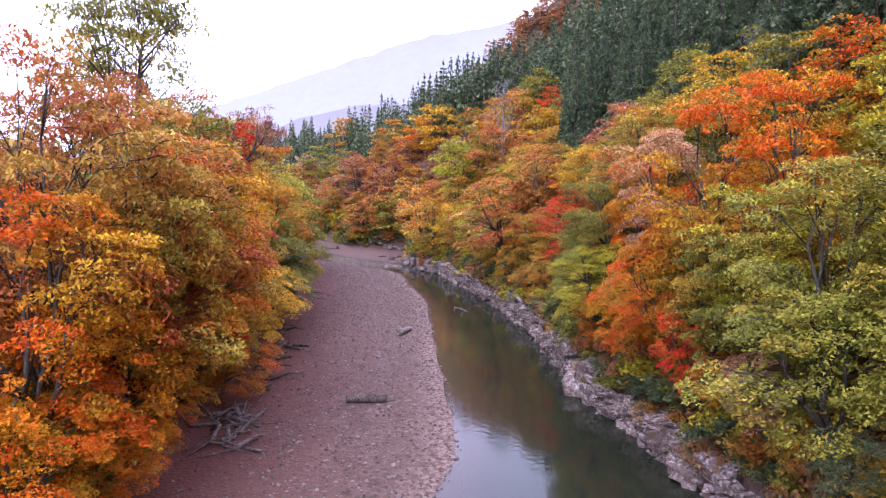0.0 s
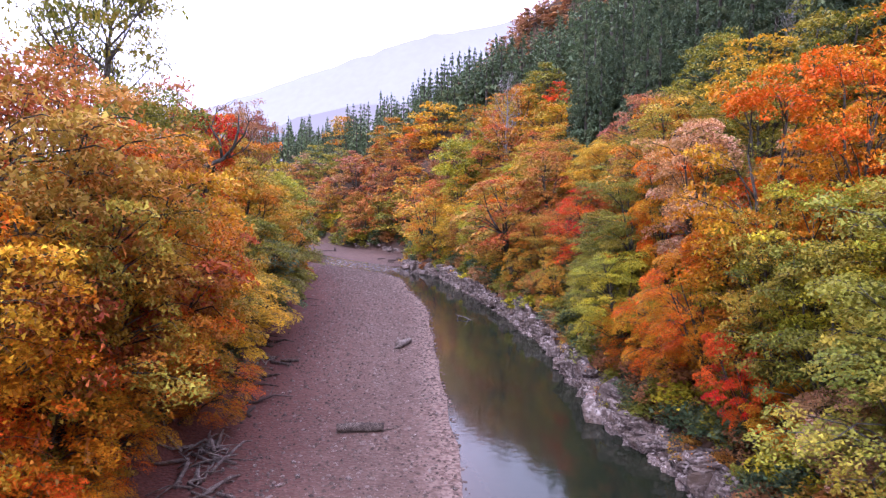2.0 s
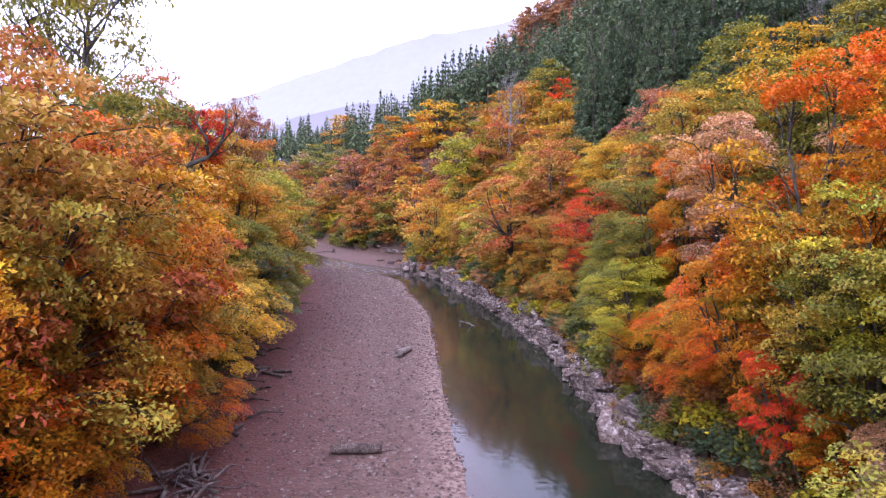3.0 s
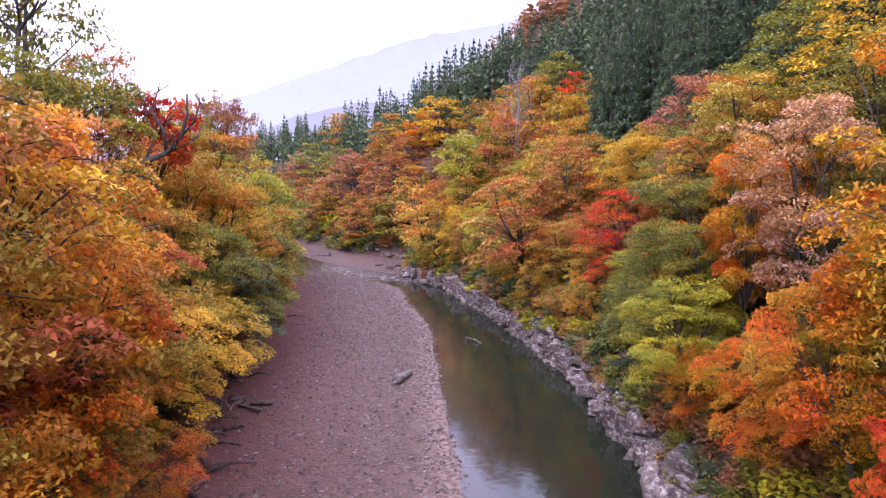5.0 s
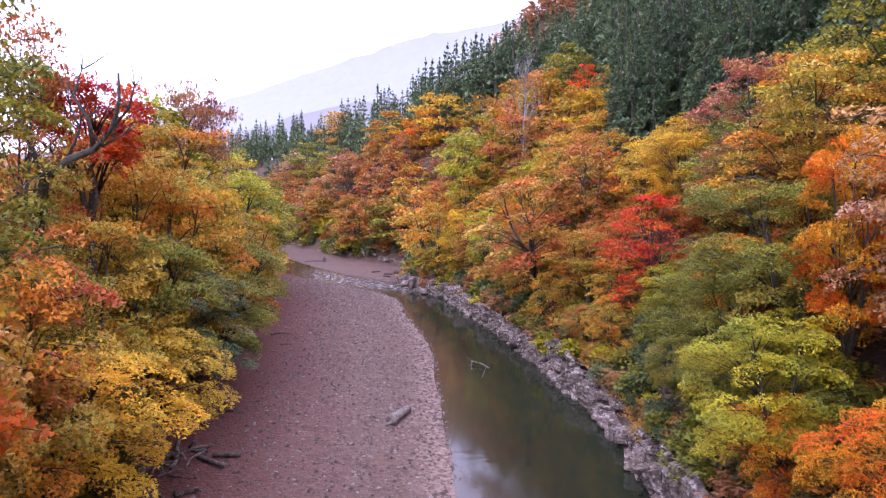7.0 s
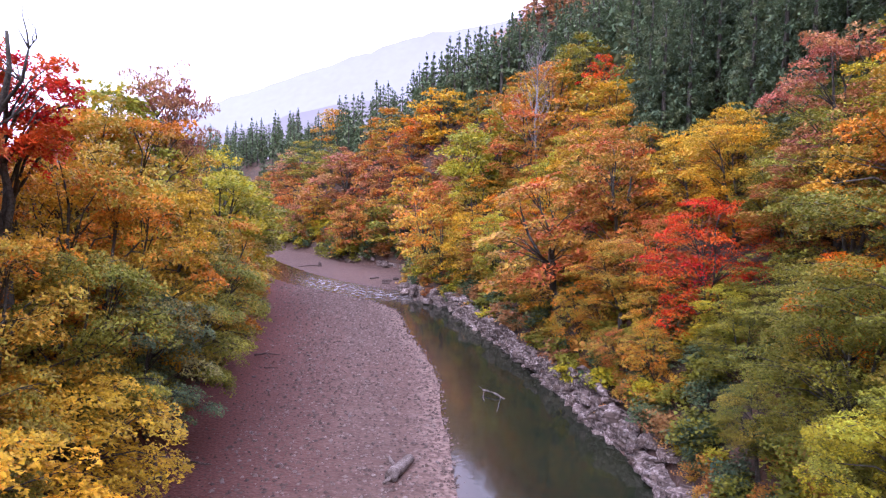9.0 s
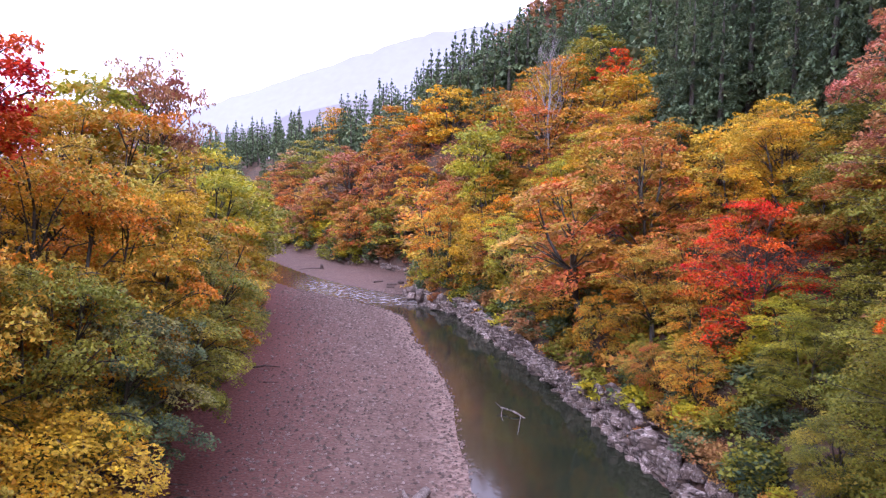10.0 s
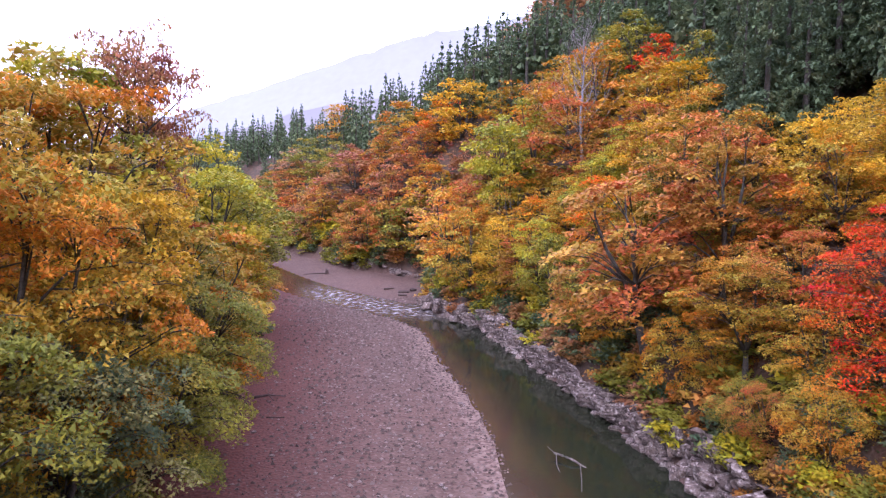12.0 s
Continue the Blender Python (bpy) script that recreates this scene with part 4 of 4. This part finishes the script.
BOULDER = [hull(s, f, k) for s, f, k in ((8, 0.7, True), (2, 0.6, True), (3, 0.8, True), (4, 0.5, True), (9, 0.75, True), (6, 0.6, True), (7, 0.9, True))]
rng = random.Random(9)


def boulder(x, y, size, z=None, label="angular grey boulder at the water's edge"):
    ob = new("boulder", rng.choice(BOULDER))
    ob.location = (x, y, (float(height(x, y)) if z is None else z) + size * 0.15)
    ob.rotation_euler = (rng.uniform(-0.4, 0.4), rng.uniform(-0.4, 0.4), rng.uniform(0, 6.28))
    ob.scale = (size * rng.uniform(0.8, 1.3), size * rng.uniform(0.8, 1.2), size * rng.uniform(0.7, 1.1))
    return tagged(ob, label, "boulder", "boulders along the bank")


boulder(11.2, 53.3, 1.7, 0.6, "largest grey boulder jutting from the bank into the river")
boulder(11.9, 52.4, 1.5, 1.4)
for k in range(190):
    y = 22 + 80 * (k / 140) if k < 140 else 102 + 36 * (k - 140) / 50
    v = rng.random() ** 1.3
    boulder(float(bank(XR, y)) - 0.25 + 0.95 * v, y + rng.uniform(-0.3, 0.3), rng.uniform(0.28, 0.75) * (1.35 if rng.random() < 0.15 else 1), v * 1.9 - 0.15)
for _ in range(26):
    y = rng.uniform(136, 150)
    boulder(float(bank(XR, y)) + rng.uniform(-1.2, 1.2), y, rng.uniform(0.4, 1.0), rng.uniform(0, 1.2))
for _ in range(26):
    y = rng.uniform(184, 215)
    boulder(float(bank(XR, y)) + rng.uniform(-0.5, 2), y, rng.uniform(0.5, 1.1), rng.uniform(0.3, 1.6))


# ---- stones on the gravel bar ----
def pebbles():
    r = np.random.default_rng(3)
    n = 26000
    y = 26 + 130 * r.uniform(0, 1, n) ** 1.35
    t = r.uniform(-0.02, 1.02, n)
    x = bank(XL, y) + 0.6 + (np.where(y < 145, bank(XG, y), bank(XR, y)) - bank(XL, y) - 0.3) * t
    s = 0.035 + 0.12 * r.uniform(0, 1, n) ** 4 + 0.0006 * (y - 26)
    keep = x > bank(XL, y) + 1 + 6 * r.uniform(0, 1, n)
    x, y, s = x[keep], y[keep], s[keep]
    n = len(x)
    z = height(x, y)
    octa = np.array([(1, 0, 0), (0, 1, 0), (-1, 0, 0), (0, -1, 0), (0, 0, 0.7), (0, 0, -0.7)])
    v = octa[None] * s[:, None, None] * r.uniform(0.6, 1.4, (n, 6, 1))
    a = r.uniform(0, 6.28, n)
    c, d = np.cos(a)[:, None], np.sin(a)[:, None]
    v = np.stack([v[..., 0] * c - v[..., 1] * d + x[:, None], v[..., 0] * d + v[..., 1] * c + y[:, None], v[..., 2] + (z + s * 0.2)[:, None]], -1)
    f = np.array([(0, 1, 4), (1, 2, 4), (2, 3, 4), (3, 0, 4)])
    faces = (f[None] + 6 * np.arange(n)[:, None, None]).reshape(-1, 3)
    me = bpy.data.meshes.new("pebbles")
    me.from_pydata(v.reshape(-1, 3).tolist(), [], faces.tolist())
    me.materials.append(PEBBLE)
    return tagged(new("pebbles", me), "loose pinkish grey pebbles over the gravel bar", "gravel", kind="stuff")


pebbles()
for _ in range(110):
    y = 30 + 110 * rng.random() ** 1.3
    x = rng.uniform(float(bank(XL, y)) + 2, float(bank(XG, y)))
    ob = new("stone", rng.choice(BOULDER))
    s = rng.uniform(0.09, 0.2)
    ob.location, ob.rotation_euler, ob.scale = (x, y, float(height(x, y)) + s * 0.2), (0, 0, rng.uniform(0, 6.28)), (s * 1.2, s, s * 0.7)
    tagged(ob, "pale rounded stone lying on the gravel bar", "stone", "stones on the gravel")


# ---- driftwood ----
def rest(name, pieces, mat, label, category, group=""):
    """Driftwood: its stem is the first piece, the rest are branches of it."""
    base = pieces[0][0][0]
    thing = new(name)
    thing.location = base
    tagged(thing, label, category, group)
    for i, (path, radii) in enumerate(pieces):
        q = []
        for k, p in enumerate(path):
            q.append(Vector(p) - Vector(base))
        # finer steps, with knots
        fine, rad = [], []
        for k in range(len(q) - 1):
            for j in range(4):
                t = j / 4
                w = noise.noise_vector(Vector(path[k]) * 1.7 + Vector((j * 0.6, i, 0))) * radii[k] * 0.22
                fine.append(q[k].lerp(q[k + 1], t) + w)
                rad.append((radii[k] * (1 - t) + radii[k + 1] * t) * (1 + 0.14 * noise.noise(Vector(path[k]) * 2 + Vector((j, 0, i)))))
        fine.append(q[-1])
        rad.append(radii[-1])
        ob = new("stem" if i == 0 else "branch", joined("stem" if i == 0 else "branch", [tube(fine, rad, 9 if i == 0 else 6)], mat))
        ob.parent = thing
    return thing


def gz(x, y, up=0.0):
    return (x, y, max(float(height(x, y)), 0.0) + up)


rest("log", [([gz(-7.3, 48.7, 0.26), gz(-6.3, 48.9, 0.29), gz(-5.3, 49.1, 0.29), gz(-4.25, 49.3, 0.28)], [0.29, 0.33, 0.32, 0.28]), ([gz(-4.7, 49.2, 0.38), gz(-4.5, 49.2, 0.62)], [0.07, 0.05]),
     ([gz(-4.2, 49.3, 0.1), gz(-3.3, 50.0, 0.05)], [0.04, 0.015])], DRIFT, "thick grey-brown driftwood log lying on the gravel", "log", "driftwood logs")
rest("log", [([gz(-4.85, 73.0, 0.36), gz(-4.5, 74.2, 0.3), gz(-3.9, 76.0, 0.26)], [0.42, 0.36, 0.3]), ([gz(-4.6, 73.9, 0.35), gz(-5.0, 74.6, 0.6), gz(-5.1, 75.0, 0.7)], [0.16, 0.12, 0.07]),
     ([gz(-4.9, 73.1, 0.2), gz(-5.3, 72.6, 0.1)], [0.16, 0.06])], BLEACHED, "forked bleached driftwood stump end on the gravel", "log", "driftwood logs")
rest("log", [([gz(-15.4, 66.7, 0.16), gz(-14.5, 66.75, 0.17), gz(-13.7, 66.7, 0.15)], [0.16, 0.17, 0.13])], DRIFT, "short grey driftwood log on the leaf-stained gravel", "log", "driftwood logs")
for a, c, r in (((-15.8, 164), (-14.3, 165.4), 0.16), ((-13.1, 160.1), (-11.3, 160.2), 0.24), ((-12.9, 157.2), (-11.5, 156.9), 0.2), ((-11.2, 162), (-10.2, 162.4), 0.3)):
    rest("log", [([gz(*a, r * 0.8), gz((a[0] + c[0]) / 2, (a[1] + c[1]) / 2, r * 0.9), gz(*c, r * 0.8)], [r, r * 1.05, r * 0.8])], WET, "dark weathered log stranded on the upstream gravel", "log", "driftwood logs")
rest("stump", [([gz(-29.6, 185.7, -0.1), gz(-29.6, 185.7, 0.5), gz(-29.5, 185.7, 1.0)], [0.5, 0.36, 0.3]), ([gz(-29.8, 185.6, 0.2), gz(-32, 184.6, 0.25), gz(-34, 183.6, 0.1)], [0.14, 0.1, 0.05])], WET,
     "dark stump with a trailing branch on the far gravel", "stump")
rest("branch", [([gz(-20.6, 100.8, 0.3), gz(-19.5, 101.2, 0.4), gz(-18.4, 101.9, 0.12)], [0.12, 0.09, 0.04]), ([gz(-19.5, 101.2, 0.4), gz(-18.9, 100.6, 0.1)], [0.05, 0.02])], WET, "dark fallen branch at the foot of the terrace", "branch")
rest("branch", [([gz(-18.5, 96.6, 0.12), gz(-17.2, 96.7, 0.08)], [0.06, 0.03])], WET, "thin dark stick lying on the gravel", "branch")
rest("branch", [([(1.6, 91.1, 0.3), (2.5, 90.2, 0.28), (3.45, 89.4, -0.1)], [0.07, 0.09, 0.06]), ([(1.7, 91.0, 0.3), (1.5, 89.6, 0.15), (1.6, 88.4, -0.1)], [0.035, 0.03, 0.015]),
     ([(3.0, 89.8, 0.12), (2.6, 87.4, 0.12), (2.2, 85.4, -0.08)], [0.035, 0.03, 0.012]), ([(1.6, 91.1, 0.3), (1.2, 91.6, 0.55)], [0.03, 0.01])], BLEACHED, "bleached dead branch sticking out of the river", "branch")
rest("branch", [([(11.7, 70.4, 1.5), (11.1, 68.0, 1.2), (10.8, 65.8, 0.9), (10.4, 63.8, 0.1)], [0.09, 0.11, 0.09, 0.04]), ([(11.1, 68.0, 1.2), (10.6, 66.8, 0.6), (10.4, 65.5, 0.1)], [0.07, 0.05, 0.02]),
     ([(11.5, 69.8, 1.45), (11.0, 70.6, 1.3)], [0.06, 0.03])], BLEACHED, "white driftwood branch hanging down the rocks", "branch")
rest("branch", [([(11.0, 76.2, 1.3), (11.5, 75.2, 1.5), (11.6, 74.0, 1.1)], [0.05, 0.1, 0.07])], BLEACHED, "curved white driftwood limb on the rocks", "branch")


def tangle(x, y, spread, count, seed, mat, label):
    r = np.random.default_rng(seed)
    pieces = [([gz(x, y, 0.15), gz(x - 0.3, y + 0.6, 0.3), gz(x - 0.5, y + 1.2, 0.4)], [0.17, 0.15, 0.09])]
    for _ in range(count):
        a = r.uniform(0, 6.28)
        px, py = x + r.normal(0, spread * 0.45), y + r.normal(0, spread * 0.8)
        n = r.uniform(0.8, 3.0)
        rad = r.uniform(0.03, 0.15) * (0.7 if n < 1.4 else 1.0)
        mx, my = px + math.cos(a) * n * 0.5 + r.normal(0, 0.4), py + math.sin(a) * n * 0.5 + r.normal(0, 0.4)
        pieces.append(([gz(px, py, r.uniform(0.0, 0.15)), gz(mx, my, r.uniform(0.1, 0.65)), gz(px + math.cos(a) * n, py + math.sin(a) * n, r.uniform(0.0, 0.5))], [rad, rad * 0.8, rad * 0.35]))
    return rest("driftwood_pile", pieces, mat, label, "driftwood", "driftwood piles")


tangle(-14.2, 45.2, 2.0, 30, 1, BLEACHED, "tangle of bleached roots and branches on red leaf litter")
tangle(-13.4, 40.6, 1.6, 14, 2, BLEACHED, "grey driftwood stump with broken roots")
tangle(-16.6, 60.5, 1.5, 18, 3, DRIFT, "dark exposed tree roots at the eroded bank")
tangle(-17.3, 66.0, 1.7, 22, 4, BLEACHED, "grey exposed roots and driftwood under the bank")
tangle(-18.7, 73.5, 1.7, 18, 5, DRIFT, "exposed roots below overhanging branches")
tangle(-14.9, 54.5, 1.4, 12, 6, WET, "scattered sticks and roots on the leaf litter")

# ---- bare and dead trees ----
for x, y, tall, mat, label in ((12, 135, 20, PALE, "leafless pale grey tree among the autumn crowns"), (28.5, 62, 9, PALE, "leafless pale tree above the maples"), (30.5, 66, 8, PALE, "leafless pale tree above the maples"),
                               (-26, 72, 17, BARK, "dead bare tree behind the red maple"),
                               (-19.5, 46.5, 17, BARK, "dead dark mossy tree with bare limbs on the terrace")):
    plant("bare_tree", bare(int(y), mat, girth=0.6 if mat is PALE else 1.0), None, None, x, y, tall / 10, 1.0, label, "tree", "leafless trees")


def leaning_snag(x, y):
    """A dead tree whose stem leans out over the bank and turns up again in bare forked limbs."""
    r = np.random.default_rng(77)
    at = lambda dx, dy, z: Vector((x + dx, y + dy, z))
    base = float(height(x, y))
    stem = [at(-0.4, 0, base - 0.5), at(-0.3, 0, 9), at(-0.1, 0, 14.5), at(0.4, 0, 17.4), at(1.6, -0.2, 18.3), at(3.0, -0.4, 18.8), at(4.0, -0.6, 19.8), at(4.4, -0.7, 21.0), at(4.5, -0.9, 22.2)]
    limbs = [([stem[5], at(2.9, -0.6, 20.2), at(2.3, -0.7, 21.2), at(2.7, -0.6, 22.4)], 0.13), ([stem[6], at(4.9, -0.9, 20.6), at(5.3, -1.1, 21.6)], 0.10), ([stem[3], at(-0.6, 0.4, 19.6), at(-1.3, 0.5, 21.2), at(-1.0, 0.6, 22.6)], 0.15),
             ([stem[4], at(2.0, 0.3, 19.8), at(1.5, 0.4, 21.0)], 0.09), ([stem[5], at(3.8, -1.2, 18.9), at(5.0, -1.6, 19.4)], 0.08)]
    foot = new("bare_tree")
    foot.location = (x, y, base)
    tagged(foot, "dead leaning tree with mossy curved bare limbs on the terrace", "tree", "leafless trees")
    shift = Vector((x, y, base))

    def piece(name, path, first, last, holder=foot):
        n = len(path)
        ob = new(name, joined(name, [tube([p - shift for p in path], [first + (last - first) * i / (n - 1) for i in range(n)], 7)], BARK))
        ob.parent = holder
        return ob

    piece("trunk", stem, 0.34, 0.05)
    for path, thick in limbs:
        bough = piece("limb", path, thick, 0.03)
        for _ in range(7):
            p = path[int(r.integers(1, len(path)))]
            pts, rad = limb(r, p, (r.normal(), r.normal(), 0.9), r.uniform(0.8, 2.0), 0.035, 0.4, 3)
            piece("twig", pts, 0.035, 0.008, bough)


leaning_snag(-20.4, 58.5)
